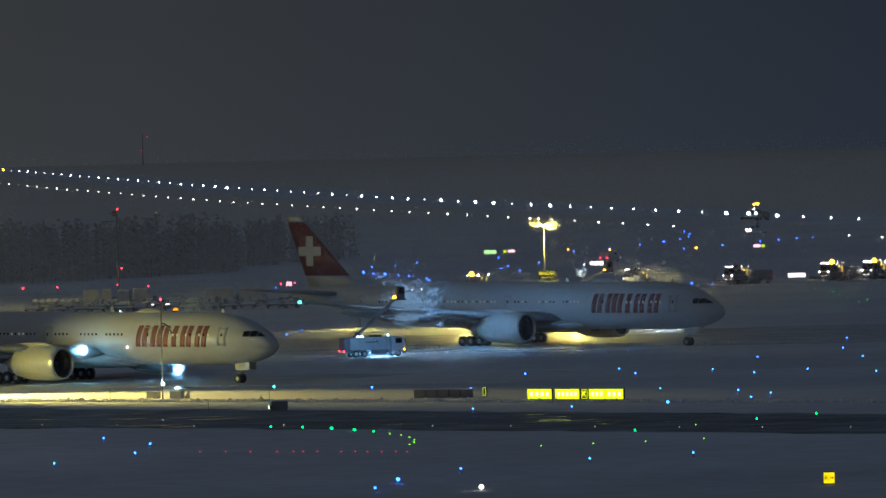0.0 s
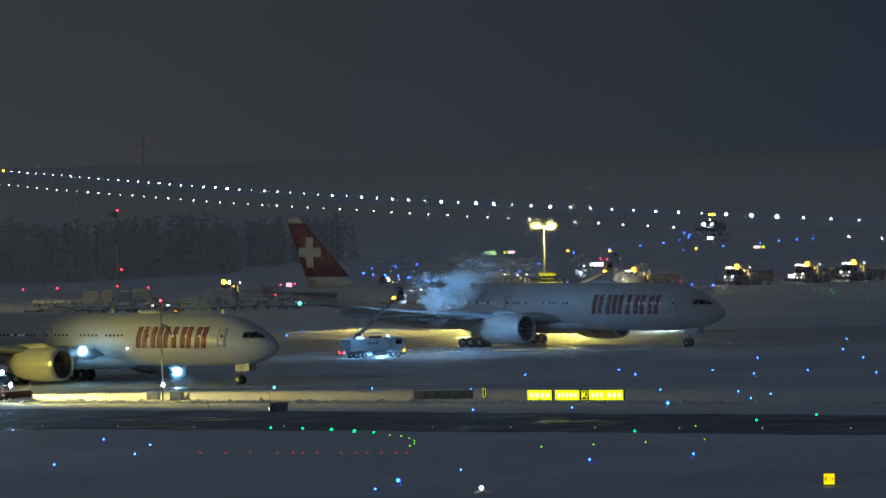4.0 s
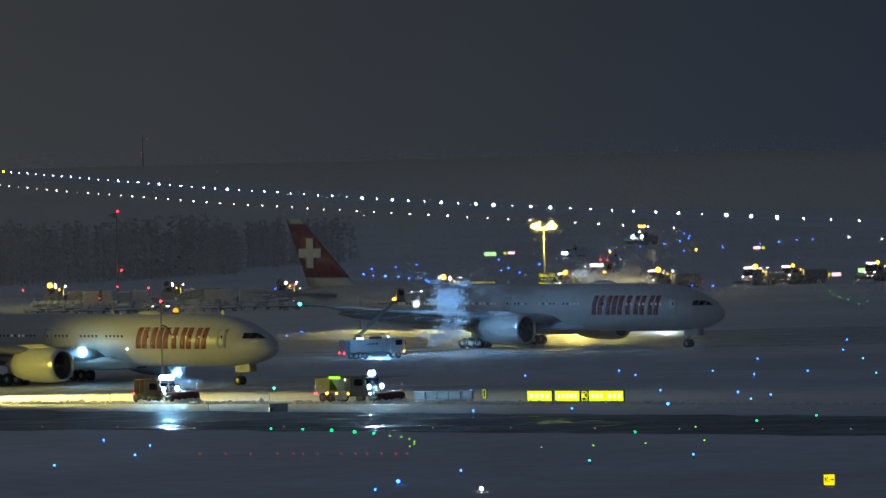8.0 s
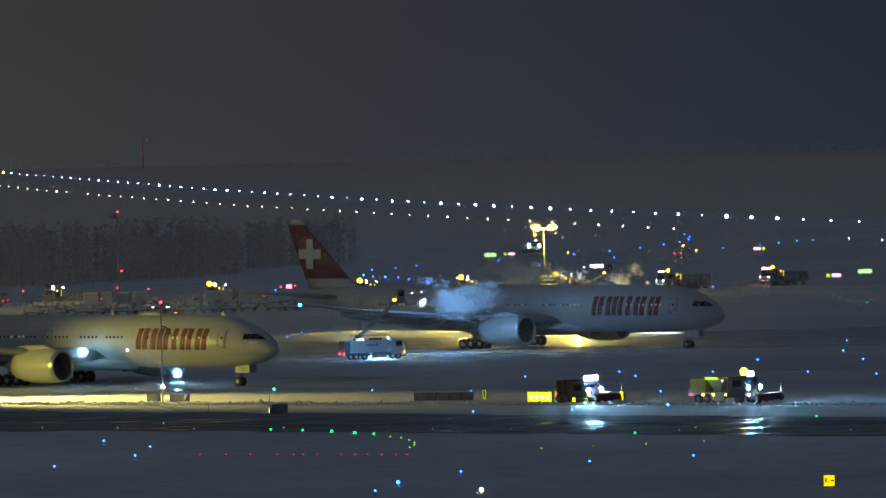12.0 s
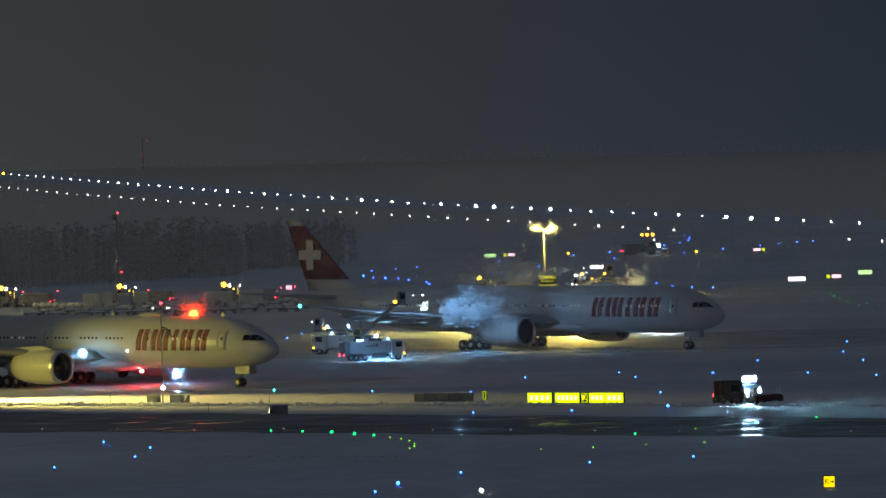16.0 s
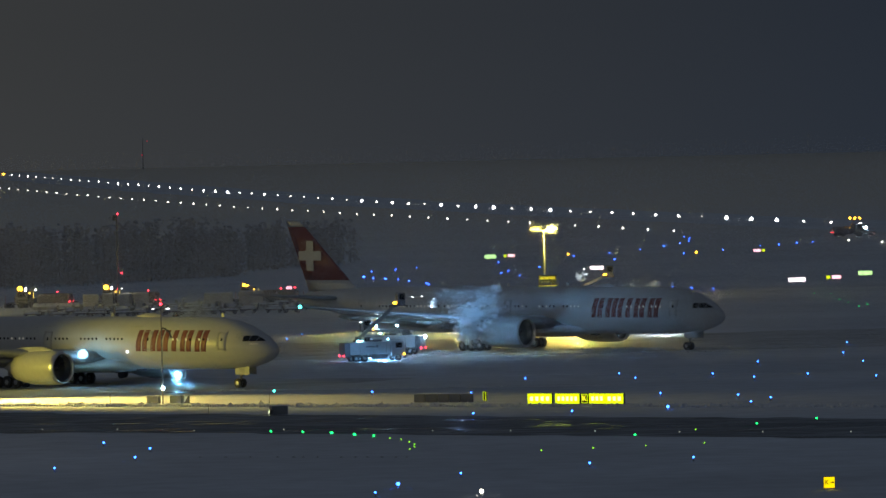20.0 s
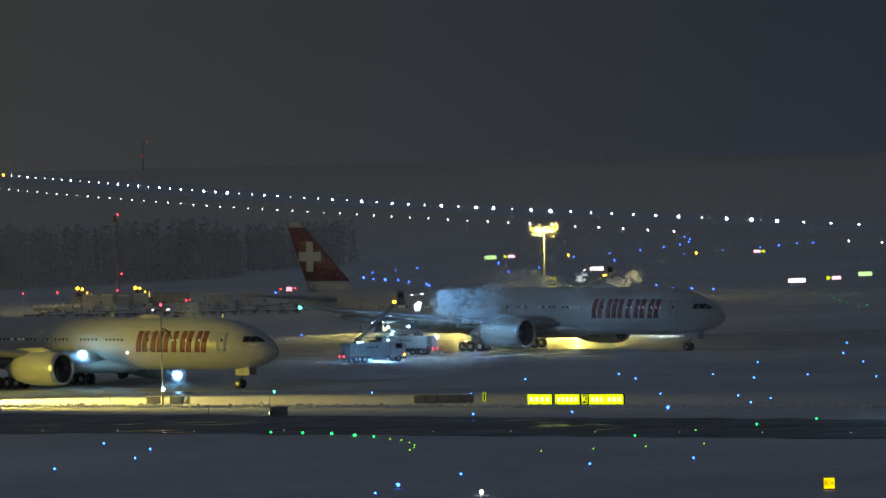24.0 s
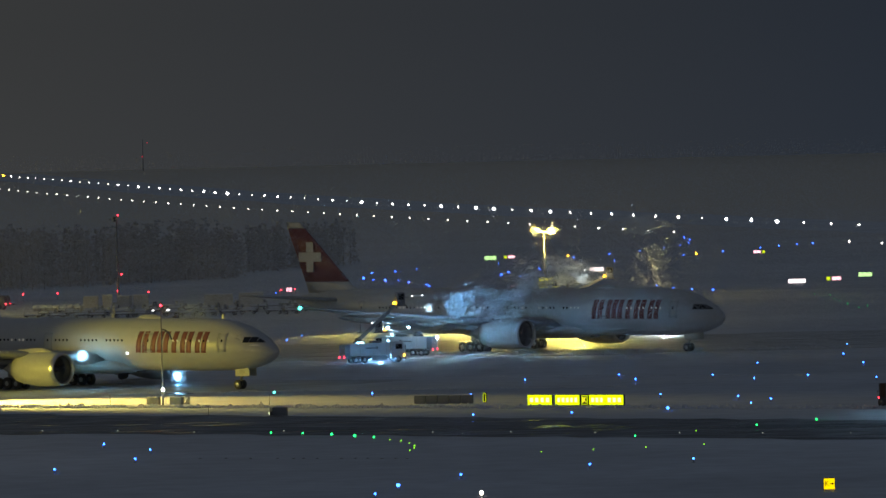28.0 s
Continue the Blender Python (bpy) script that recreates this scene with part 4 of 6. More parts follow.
def tall_mast():
    p = thing("radio_mast", pose(-54.6, 1231, 0), "tall thin mast with red lamps and a crossarm", "mast")
    part("shaft", tube((0, 0, 0), (0, 0, 14.6), 0.22, 0.13, 10), POLE, p)
    part("base", lathe([(0, 0.6), (0.25, 0.6), (0.3, 0.3)], "z", 10), STEEL, p)
    part("red_lamp", ball(0.17, (0.2, 0, 14.9), 10), G_RED, p, "glowing red lamp")
    part("red_lamp", ball(0.17, (0.65, 0, 5.0), 10), G_RED, p, "glowing red lamp")
    part("red_lamp", ball(0.14, (-0.1, -0.2, 2.2), 10), G_RED, p, "glowing red lamp")
    part("crossarm", box(2.6, 0.12, 0.14, (-1.0, 0, 12.9)), POLE, p)
    part("sensor_box", box(0.5, 0.4, 0.9, (-0.4, 0, 14.2), 0.05), DARK, p)
    part("lamp_bracket", box(0.7, 0.08, 0.08, (0.3, 0, 5.0)), POLE, p)


tall_mast()


def flood_mast():
    p = thing("floodlight_mast", pose(16.5, 1198.4, 0), "sodium floodlight mast glowing yellow over the pad", "lamp mast")
    part("shaft", tube((0, 0, 0), (0, 0, 11.0), 0.24, 0.14, 12), STEEL, p)
    part("base", lathe([(0, 0.5), (0.2, 0.5), (0.25, 0.3)], "z", 10), STEEL, p)
    part("crossbar", box(3.4, 0.2, 0.15, (0, 0, 11.05)), STEEL, p)
    for dx in (-1.35, 1.35):
        head = part("lamp_head", box(1.5, 0.5, 0.5, (dx, 0.1, 11.4), 0.1), DARK, p)
        part("lamp_glass", box(1.42, 0.1, 0.44, (dx, -0.2, 11.38), 0.04), G_MAST, head, "glowing sodium lamp")
    s = thing("pad_sign", pose(16.9, 1195.0, 0), "black pad sign with small yellow lettering", "sign")
    part("board", box(2.9, 0.14, 1.7, (0, 0, 3.0), 0.03), SIGNBLACK, s)
    part("lettering", text_mesh("DEICING PAD C", 0.66, G_TEXT), None, s, "", Matrix.Translation((0, -0.08, 3.36)) @ FACE @ Matrix.Diagonal((0.56, 1, 1, 1)))
    for i in range(5):
        part("marking", box(0.22, 0.012, 0.07, (-0.9 + 0.42 * i, -0.08, 2.75)), G_TEXT, s)
    part("lamp_strip", box(2.9, 0.06, 0.05, (0, -0.1, 2.1)), G_TEXT, s, "lit strip under the board")
    for k in (-1.1, 1.1):
        part("leg", tube((k, 0.1, 0), (k, 0.1, 2.2), 0.07, 0.07, 8), STEEL, s)
    part("stay", tube((1.45, 0.1, 3.4), (2.4, 0.1, 0), 0.05, 0.05, 6), STEEL, s)
    part("aerial", tube((0.4, 0, 3.8), (0.4, 0, 5.3), 0.04, 0.03, 6), STEEL, s)


flood_mast()


def hill_mast():
    p = thing("hill_mast", pose(-146, 3600, terrain(3600)), "far thin aerial mast with dim red lamps", "mast")
    part("shaft", tube((0, 0, 0), (0, 0, 15.5), 0.25, 0.1, 8), POLE, p)
    part("red_lamp", ball(0.32, (-0.4, -0.3, 7.0), 8), G_DIMRED, p, "dim red lamp")
    part("red_lamp", ball(0.26, (2.2, -0.3, 13.8), 8), G_DIMRED, p, "dim red lamp")
    part("lamp_arm", box(2.4, 0.1, 0.1, (1.1, 0, 13.6)), POLE, p)


hill_mast()


# ---------- store of parked ground equipment, west ----------
def equipment():
    rnd = random.Random(21)
    first = None
    for row, (yy, n) in enumerate(((1150, 13), (1163, 15), (1176, 13), (1190, 12))):
        for i in range(n):
            x = -64 + 44 * (i + rnd.uniform(-0.25, 0.25)) / n + row * 1.5
            m = pose(x, yy + rnd.uniform(-2, 2), 0, 0, 0, rnd.uniform(-25, 25))
            if first is None:
                first = thing("baggage_dolly", m, "snow-topped baggage dolly in storage", "dolly", "stored dollies")
                part("deck", box(2.7, 1.5, 0.14, (0, 0, 0.55), 0.02), DARK, first)
                part("snow_load", rings([[Vector((x * k, y * k, z)) for x, y in ((-1.3, -0.7), (1.3, -0.7), (1.3, 0.7), (-1.3, 0.7))] for k, z in ((1.0, 0.62), (0.95, 0.78), (0.7, 0.9))]), SNOW, first)
                for sx in (-1, 1):
                    part("end_rail", box(0.06, 1.4, 0.7, (sx * 1.3, 0, 0.95)), STEEL, first)
                    for sy in (-0.6, 0.6):
                        make_wheel("wheel", (sx * 0.95, sy, 0.24), 0.24, 0.14, first)
                part("tow_bar", tube((1.35, 0, 0.45), (2.5, 0, 0.3), 0.04, 0.03, 6), STEEL, first)
            else:
                copy_thing(first, m)
    for x, y, w, h in ((-57.0, 1185, 2.5, 2.5), (-54.2, 1183, 1.6, 2.7), (-51.6, 1186, 2.0, 2.4), (-48.9, 1185, 2.4, 2.6), (-36.5, 1188, 4.5, 2.3), (-31.2, 1186, 3.8, 2.5)):
        c = thing("storage_container", pose(x, y, 0, 0, 0, rnd.uniform(-8, 8)), "grey storage container capped with snow", "container", "storage containers")
        part("body", box(w, 2.4, h - 0.15, (0, 0, (h - 0.15) / 2 + 0.15), 0.04), CONTAINER, c)
        part("snow_cap", box(w * 0.98, 2.36, 0.16, (0, 0, h + 0.08), 0.05), SNOW, c)
        part("door_leaf", box(w * 0.42, 0.06, h * 0.8, (-w * 0.22, -1.22, h * 0.52), 0.02), CONTAINER, c)
        part("door_leaf", box(w * 0.42, 0.06, h * 0.8, (w * 0.22, -1.22, h * 0.52), 0.02), CONTAINER, c)
        for k in (-0.4, 0.4):
            part("skid", box(0.15, 2.3, 0.15, (k * w, 0, 0.075)), STEEL, c)


equipment()


def snowy_pallets():
    rnd = random.Random(23)
    first = None
    for i in range(9):
        m = pose(-66.5 + 1.12 * i, 1196 + rnd.uniform(-0.4, 0.4), 0, 0, 0, rnd.uniform(-6, 6))
        if first is None:
            first = thing("stacked_pallets", m, "stack of pallets buried in fresh snow", "pallet", "snowed-up pallets")
            for k in range(3):
                part("pallet", box(1.0, 1.1, 0.13, (0, 0, 0.09 + 0.18 * k), 0.01), STEEL, first)
                for dx in (-0.42, 0.42):
                    part("block", box(0.12, 1.0, 0.06, (dx, 0, 0.03 + 0.18 * k)), STEEL, first)
            part("snow_load", rings([[Vector((x * k, y * k, z)) for x, y in ((-0.55, -0.6), (0.1, -0.62), (0.55, -0.6), (0.55, 0.6), (-0.1, 0.64), (-0.55, 0.6))] for k, z in ((1.0, 0.5), (0.96, 0.85), (0.7, 1.05), (0.3, 1.12))]), SNOW, first, "thick cap of snow")
        else:
            copy_thing(first, m)


snowy_pallets()


# ---------- woods ----------
def woods():
    rnd = random.Random(31)
    trunks, crowns = bmesh.new(), []
    verts, faces = [], []
    for i in range(640):
        u = rnd.random()
        x = -150 + 128 * u + rnd.gauss(0, 4)
        y = 1345 + 1.9 * max(0, x + 75) + abs(rnd.gauss(0, 38)) + (40 if x > -40 else 0)
        h = rnd.uniform(7, 11.5) * (1.0 if x < -45 else 0.85)
        z0 = terrain(y)
        tube((x, y, z0), (x, y, z0 + h * 0.8), 0.07, 0.03, 5, trunks)
        for k in range(64):
            a, r = rnd.uniform(0, 6.28), abs(rnd.gauss(0, 0.17)) * h
            zz = z0 + h * rnd.uniform(0.03, 1.0)
            r *= 1.15 - (zz - z0) / h * 0.8
            c = Vector((x + r * math.cos(a), y + r * math.sin(a), zz))
            s = rnd.uniform(0.16, 0.45)
            b = len(verts)
            for p in ((1, 0, 0), (-0.6, 0.9, 0), (-0.6, -0.9, 0.1), (0, 0, 0.8), (0.1, 0, -0.7)):
                verts.append(c + Vector(p) * s * rnd.uniform(0.6, 1.3))
            faces += [(b, b + 1, b + 3), (b + 1, b + 2, b + 3), (b + 2, b, b + 3), (b + 1, b, b + 4), (b + 2, b + 1, b + 4), (b, b + 2, b + 4)]
    w = thing("woodland", Matrix(), "dark wood on the airfield's edge, paled as by haze", "woods", kind="stuff")
    part("trunks", trunks, BARK, w)
    me = bpy.data.meshes.new("crowns")
    me.from_pydata([tuple(v) for v in verts], [], faces)
    part("crowns", me, HAZEWOOD, w)


woods()

# ---------- vehicles ----------
def truck_wheels(v, xs, half, r=0.5, w=0.34, rim=None):
    for x in xs:
        for s in (-1, 1):
            make_wheel("wheel", (x, s * half, r), r, w, v, rim)


def deicer(name, m, label):
    """Tank truck with a swinging boom; local x ahead, turret at the rear."""
    v = thing(name, m, label, "de-icing truck", "de-icing trucks")
    part("chassis", box(8.4, 0.9, 0.28, (0, 0, 0.75), 0.03), DARK, v)
    tank = part("tank_body", box(6.1, 2.5, 1.75, (-1.05, 0, 1.95), 0.08), TRUCKWHITE, v, "white box-shaped tank body")
    for k in (-2.6, -0.6, 1.4):
        part("panel_seam", box(0.04, 2.52, 1.6, (k, 0, 1.95)), LINE, tank)
    for s in (-1, 1):
        part("logo_bar", box(1.4, 0.02, 0.16, (-1.0, s * 1.262, 2.15)), TRUCKGREY, tank, "dark illegible logo bar")
        part("logo_mark", box(0.3, 0.02, 0.4, (-0.05, s * 1.262, 2.2), 0, None, 1, 0, radians(25)), TRUCKGREY, tank)
        part("side_locker", box(2.2, 0.3, 0.65, (0.3, s * 1.1, 0.75), 0.03), STEEL, v)
    part("rear_unit", box(0.9, 2.4, 2.0, (-4.45, 0, 1.75), 0.06), TRUCKGREY, v)
    cab = part("cab", rings([[Vector((x, y, z)) for x, z in ((2.15, 0.7), (4.25, 0.7), (4.3, 1.75), (3.95, 2.8), (3.6, 2.92), (2.15, 2.92))] for y in (-1.22, 1.22)], None, True, False), TRUCKWHITE, v)
    part("windscreen", rings([[Vector((4.32, y, 1.8)), Vector((4.0, y, 2.72)), Vector((3.97, y, 2.72)), Vector((4.28, y, 1.8))] for y in (-1.08, 1.08)], None, True, False), GLASS, cab)
    for s in (-1, 1):
        part("side_window", box(1.0, 0.03, 0.75, (3.3, s * 1.225, 2.25), 0.01), GLASS, cab)
        part("mirror", box(0.1, 0.22, 0.5, (4.2, s * 1.42, 2.2), 0.03), DARK, cab)
        part("headlight", box(0.06, 0.4, 0.22, (4.28, s * 0.85, 0.95), 0.02), G_WHITE, cab)
        part("tail_light", ball(0.16, (-4.92, s * 0.95, 0.95), 10), G_RED, v, "glowing red tail light")
        part("marker_light", ball(0.12, (4.1, s * 1.24, 1.0), 8), G_AMBER, cab, "amber indicator")
    part("bumper", box(0.25, 2.4, 0.45, (4.3, 0, 0.6), 0.05), DARK, cab)
    truck_wheels(v, (3.2, -1.9, -3.2), 1.05)
    # roof rails, hatches and work lamps
    for x in (-3.2, -1.9, -0.6, 0.7, 1.9):
        for s in (-1, 1):
            part("rail_post", tube((x, s * 1.15, 2.8), (x, s * 1.15, 3.5), 0.025, 0.025, 6), STEEL, v)
    for s in (-1, 1):
        part("handrail", tube((-3.2, s * 1.15, 3.5), (1.9, s * 1.15, 3.5), 0.03, 0.03, 6), STEEL, v)
    part("hatch", box(1.6, 1.2, 0.3, (0.2, 0, 2.98), 0.05), DARK, v)
    part("work_lamp", ball(0.15, (1.9, -0.6, 3.1), 10), G_LANDING, v, "cold white work lamp")
    part("work_lamp", box(0.9, 0.4, 0.16, (-2.4, -0.7, 2.95), 0.04), G_LANDING, v, "cold white work lamp")
    part("turret", lathe([(2.8, 0.75), (3.1, 0.72), (3.15, 0.5), (3.6, 0.42)], "z", 16, (-2.4, 0, 0)), DARK, v)
    return v


def boom_on(v, reach, rise, swing, arm_light):
    """The boom, jointed at the turret; its own local x runs along it."""
    boom = part("boom", box(reach, 0.42, 0.5, (reach / 2, 0, 0), 0.05), STEEL, v, "long grey telescopic boom", pose(-2.4, 0, 3.3, 0, -rise, swing))
    part("inner_boom", box(reach * 0.3, 0.32, 0.36, (reach * 1.05, 0, 0.02), 0.04), STEEL, boom)
    basket = part("basket", box(1.15, 1.1, 1.8, (0, 0, 0.75), 0.06), TRUCKGREY, boom, "grey operator basket", Matrix.Translation((reach * 1.2, 0, 0)) @ Matrix.Rotation(radians(rise), 4, "Y") @ Matrix.Translation((0.6, 0, 0)))
    part("basket_glass", box(0.75, 1.14, 0.8, (0.05, 0, 1.05), 0.03), GLASS, basket)
    part("platform", box(2.2, 1.3, 0.16, (-0.3, 0, -0.2), 0.03), DARK, basket)
    part("beacon", ball(0.26, (-0.85, 0, 0.15), 12, 0.7), G_AMBER, basket, "glowing amber beacon")
    part("lance", tube((0.4, 0, 0.9), (arm_light, -0.2, 1.1), 0.06, 0.05, 8), STEEL, basket)
    part("nozzle_lamp", ball(0.08, (arm_light, -0.2, 1.15), 10), G_WHITE, basket, "white lamp on the lance")
    part("nozzle_lamp", ball(0.06, (arm_light * 0.55, -0.2, 1.1), 10), G_WHITE, basket, "white lamp on the lance")
    return boom


def dome(r, c, n=12):
    """A lamp lens that bulges ahead, along local x."""
    return lathe([(0.0, r), (r * 0.35, r * 0.92), (r * 0.6, r * 0.65), (r * 0.7, 0.05)], "x", n, c)


def cup(r, c, n=12, hood=0.25):
    """The closed housing behind such a lens."""
    return lathe([(-r * 0.9, r * 0.4), (-r * 0.6, r * 0.9), (0.0, r * 1.06), (r * hood, r * 1.08)], "x", n, c)


def snow_plough(name, m, label, rear, beacon=True, low=0.0, lamp_mat=None, paint=None, side_lamps=False):
    """Plough truck; local x ahead, blade at the front. rear: hopper, hood or sweeper."""
    v = thing(name, m, label, "snow plough", "runway clearing vehicles")
    h = 2.85 - low
    shine = lamp_mat or G_WHITE
    paint = paint or PLOUGHYELLOW
    lens = dome if lamp_mat else ball
    tail = -4.1 if rear == "box" else -7.2
    part("chassis", box(-tail - 0.2, 0.9, 0.3, (tail / 2, 0, 0.8), 0.03), DARK, v)
    cab = part("cab", rings([[Vector((x, y, z)) for x, z in ((-2.2, 0.75), (0.0, 0.75), (0.05, 1.7), (-0.3, h - 0.12), (-0.55, h), (-2.2, h))] for y in (-1.25, 1.25)], None, True, False), paint, v)
    part("windscreen", rings([[Vector((0.07, y, 1.75)), Vector((-0.26, y, h - 0.2)), Vector((-0.29, y, h - 0.2)), Vector((0.03, y, 1.75))] for y in (-1.1, 1.1)], None, True, False), GLASS, cab)
    for s in (-1, 1):
        part("side_window", box(1.1, 0.03, 0.7, (-1.1, s * 1.255, h - 0.65), 0.01), GLASS, cab)
        if rear == "sweeper":
            part("headlight", dome(0.2, (0.12, s * 0.95, 1.6)), G_CONVOY, cab, "bright headlight")
            part("lamp_housing", cup(0.2, (0.12, s * 0.95, 1.6), 12, 0.65), DARK, cab)
            part("low_light", dome(0.07, (0.12, s * 0.5, 0.95)), G_WARMWHITE, cab)
            continue
        if rear == "triple":
            continue
        part("headlight", lens(0.23, (0.24, s * 1.1, 1.75 - low * 0.6)), shine, cab, "bright headlight")
        part("lamp_housing", cup(0.23, (0.22, s * 1.1, 1.75 - low * 0.6), 12, 0.3), DARK, cab)
        part("low_light", ball(0.13, (0.15, s * 0.75, 1.0), 10), G_WARMWHITE, cab)
        part("mirror", box(0.1, 0.22, 0.5, (0.05, s * 1.5, h - 0.7), 0.03), DARK, cab)
        part("door_step", box(0.7, 0.25, 0.08, (-0.9, s * 1.15, 0.55)), STEEL, cab)
    if rear == "sweeper":
        rail = part("lamp_rail", box(0.3, 2.3, 0.1, (-0.45, 0, h + 0.02)), DARK, cab)
        for k in (-0.75, -0.25, 0.25, 0.75):
            part("roof_lamp", dome(0.2, (-0.25, k, h + 0.2)), G_CONVOY, rail, "dazzling roof lamp")
            part("lamp_housing", cup(0.2, (-0.25, k, h + 0.2), 12, 0.65), DARK, rail)
        part("beacon", ball(0.42 if side_lamps else 0.28, (-0.75, 1.0, h + 0.38), 12), G_AMBER if beacon else RUST, rail, "amber beacon")
        part("beacon", ball(0.2, (-0.75, -1.0, h + 0.22), 12), G_AMBER if beacon else RUST, rail, "amber beacon")
        if side_lamps:
            for k, r in ((-1.7, 0.36), (-3.5, 0.2)):
                part("rear_lamp", lathe([(0, r), (-0.35 * r, 0.92 * r), (-0.7 * r, 0.05)], "x", 12, (k, 1.1, h + 0.2)), G_CONVOY, rail, "white work lamp facing back")
                part("lamp_housing", lathe([(0.6 * r, 0.3 * r), (0.4 * r, 0.9 * r), (-0.1, 1.05 * r)], "x", 12, (k, 1.1, h + 0.2)), DARK, rail)
        rack = part("lit_post", box(0.07, 0.08, 1.0, (-3.2, 1.15, h - 0.75), 0.02), G_SODIUM, v, "lit amber post behind the cab")
        part("lit_post", box(0.3, 0.08, 0.35, (-2.5, 1.15, h - 0.35), 0.04), G_SODIUM, rack, "lit amber panel behind the cab")
        part("post_foot", box(1.0, 2.3, 0.9, (-2.8, 0, h - 1.75), 0.03), DARK, v)
    elif rear == "triple":
        frame_bar = part("light_bar", box(3.0, 0.16, 0.16, (-1.7, 0, h + 1.0), 0.04), DARK, cab)
        for k in (-0.55, -1.7, -2.85):
            part("beacon", ball(0.3, (k, 0, h + 1.3), 10), G_AMBER, frame_bar, "amber beacon")
        for k in (-0.8, -2.1):
            part("bar_post", box(0.1, 0.1, 1.0, (k, 0, h + 0.5)), DARK, cab)
        for k in (-1.1, 1.1):
            part("front_work_lamp", ball(0.42 if k < 0 else 0.34, (0.45, k, 1.9), 12), G_RUNPLOUGH, cab, "dazzling cold white front lamp")
        part("roof_lamp", ball(0.14, (-0.1, 0.3, h + 0.15), 10), G_WHITE, cab, "small roof lamp")
    else:
        bar = part("light_bar", box(0.3, 2.6, 0.16, (-0.55, 0, h + 0.08), 0.04), DARK, cab)
        for k in ((-0.3, 0.3) if rear == "hopper" else (-0.9, -0.3, 0.3, 0.9) if lamp_mat else ()):
            part("roof_lamp", lens(0.28, (-0.3, k, h + 0.32)), shine, bar, "dazzling roof lamp")
            part("lamp_housing", cup(0.28, (-0.3, k, h + 0.32), 12, 0.4), DARK, bar)
        if beacon:
            for k in (-0.5, 0.5):
                part("beacon", ball(0.24, (-0.55, k, h + 0.34), 10), G_AMBER, bar, "amber beacon")
    truck_wheels(v, (-0.9, -2.6, -3.6) if rear == "box" else (-0.9, -4.9, -6.0), 1.05, 0.55, 0.4, DARK)
    ahead = 1.5 if rear == "sweeper" else 2.1
    blade = []
    half, top = (1.95, 0.0) if rear == "sweeper" else (2.35, 0.2)
    for y in np.linspace(-half, half, 8):
        blade.append([Vector((x + ahead, y, z)) for x, z in ((0.0, 0.05), (0.35, 0.35), (0.3, 0.75 + top), (-0.05, 0.95 + top), (-0.12, 0.88 + top), (0.18, 0.7 + top), (0.22, 0.4), (-0.08, 0.1))])
    part("plough_blade", rings(blade), DARK if rear == "sweeper" else BLADERED, v, "wide curved plough blade")
    part("blade_snow", rings([[Vector((ahead + x + 0.2 * math.sin(y * 5), y, z * (1 + 0.25 * math.sin(y * 7)))) for x, z in ((0.3, 0.0), (1.25, 0.0), (0.9, 0.28), (0.45, 0.4))] for y in np.linspace(-2.0, 2.0, 15)]), BERM, v, "snow rolling off the blade")
    if rear != "sweeper":
        part("blade_crest", rings([[Vector((ahead + x, y, z)) for x, z in ((-0.2, 1.08), (0.12, 1.1), (0.1, 1.2), (-0.14, 1.24))] for y in np.linspace(-2.3, 2.3, 7)]), SNOW, v, "crest of snow on the blade")
    for s in (-0.5, 0.5):
        part("push_arm", box(ahead + 0.2, 0.14, 0.18, (ahead / 2, s, 0.6)), DARK, v)
        part("marker_pole", tube((ahead, s * half * 1.9, 0.9), (ahead, s * half * 1.9, 2.05), 0.05, 0.04, 6), POLERED, v)
    if rear == "hopper":
        part("deck", box(4.8, 2.4, 0.4, (-4.8, 0, 1.1), 0.05), STEEL, v)
        part("hopper", box(2.0, 2.3, 1.35, (-6.1, 0, 1.95), 0.08), HOPPER, v, "yellow spreader hopper")
        part("hopper_cap", box(1.9, 2.2, 0.22, (-4.4, 0, 2.72), 0.06), HOPPER, v, "yellow hopper rim")
        part("rim_lamp", box(1.5, 0.06, 0.22, (-4.4, -1.14, 2.7), 0.02), G_LIME, v, "greenish lit rim panel")
        part("funnel", rings([[Vector((-4.1 + dx * w, dy * w, z)) for dx, dy in ((-1, -1), (1, -1), (1, 1), (-1, 1))] for w, z in ((0.45, 1.25), (0.55, 1.6), (1.0, 2.6))], None, True, False), TRUCKWHITE, v, "pale tapering spreader funnel")
        part("funnel_lamp", ball(0.1, (-3.0, -1.1, 2.45), 8), G_SMALL, v)
        for x in (-6.9, -5.4, -4.1, -2.5):
            part("side_marker", ball(0.11, (x, -1.25, 1.0), 8), G_AMBER if x > -6.5 else G_RED, v, "side marker light")
        part("side_locker", box(1.8, 0.2, 0.6, (-3.6, -1.12, 0.65), 0.03), STEEL, v)
    elif rear == "box":
        crate = part("box_body", box(1.8, 2.3, 1.6, (-3.15, 0, 1.7), 0.07), RUST, v, "rust-brown box body")
        for k in (-3.9, -3.15, -2.4):
            part("rib", box(0.08, 2.36, 1.55, (k, 0, 1.7)), DARK, crate)
        part("rear_frame", box(0.1, 1.9, 0.9, (-4.1, 0, 1.2), 0.02), STEEL, v)
        part("side_locker", box(1.6, 0.2, 0.5, (-2.7, -1.12, 0.75), 0.03), DARK, v)
    elif rear in ("hood", "triple"):
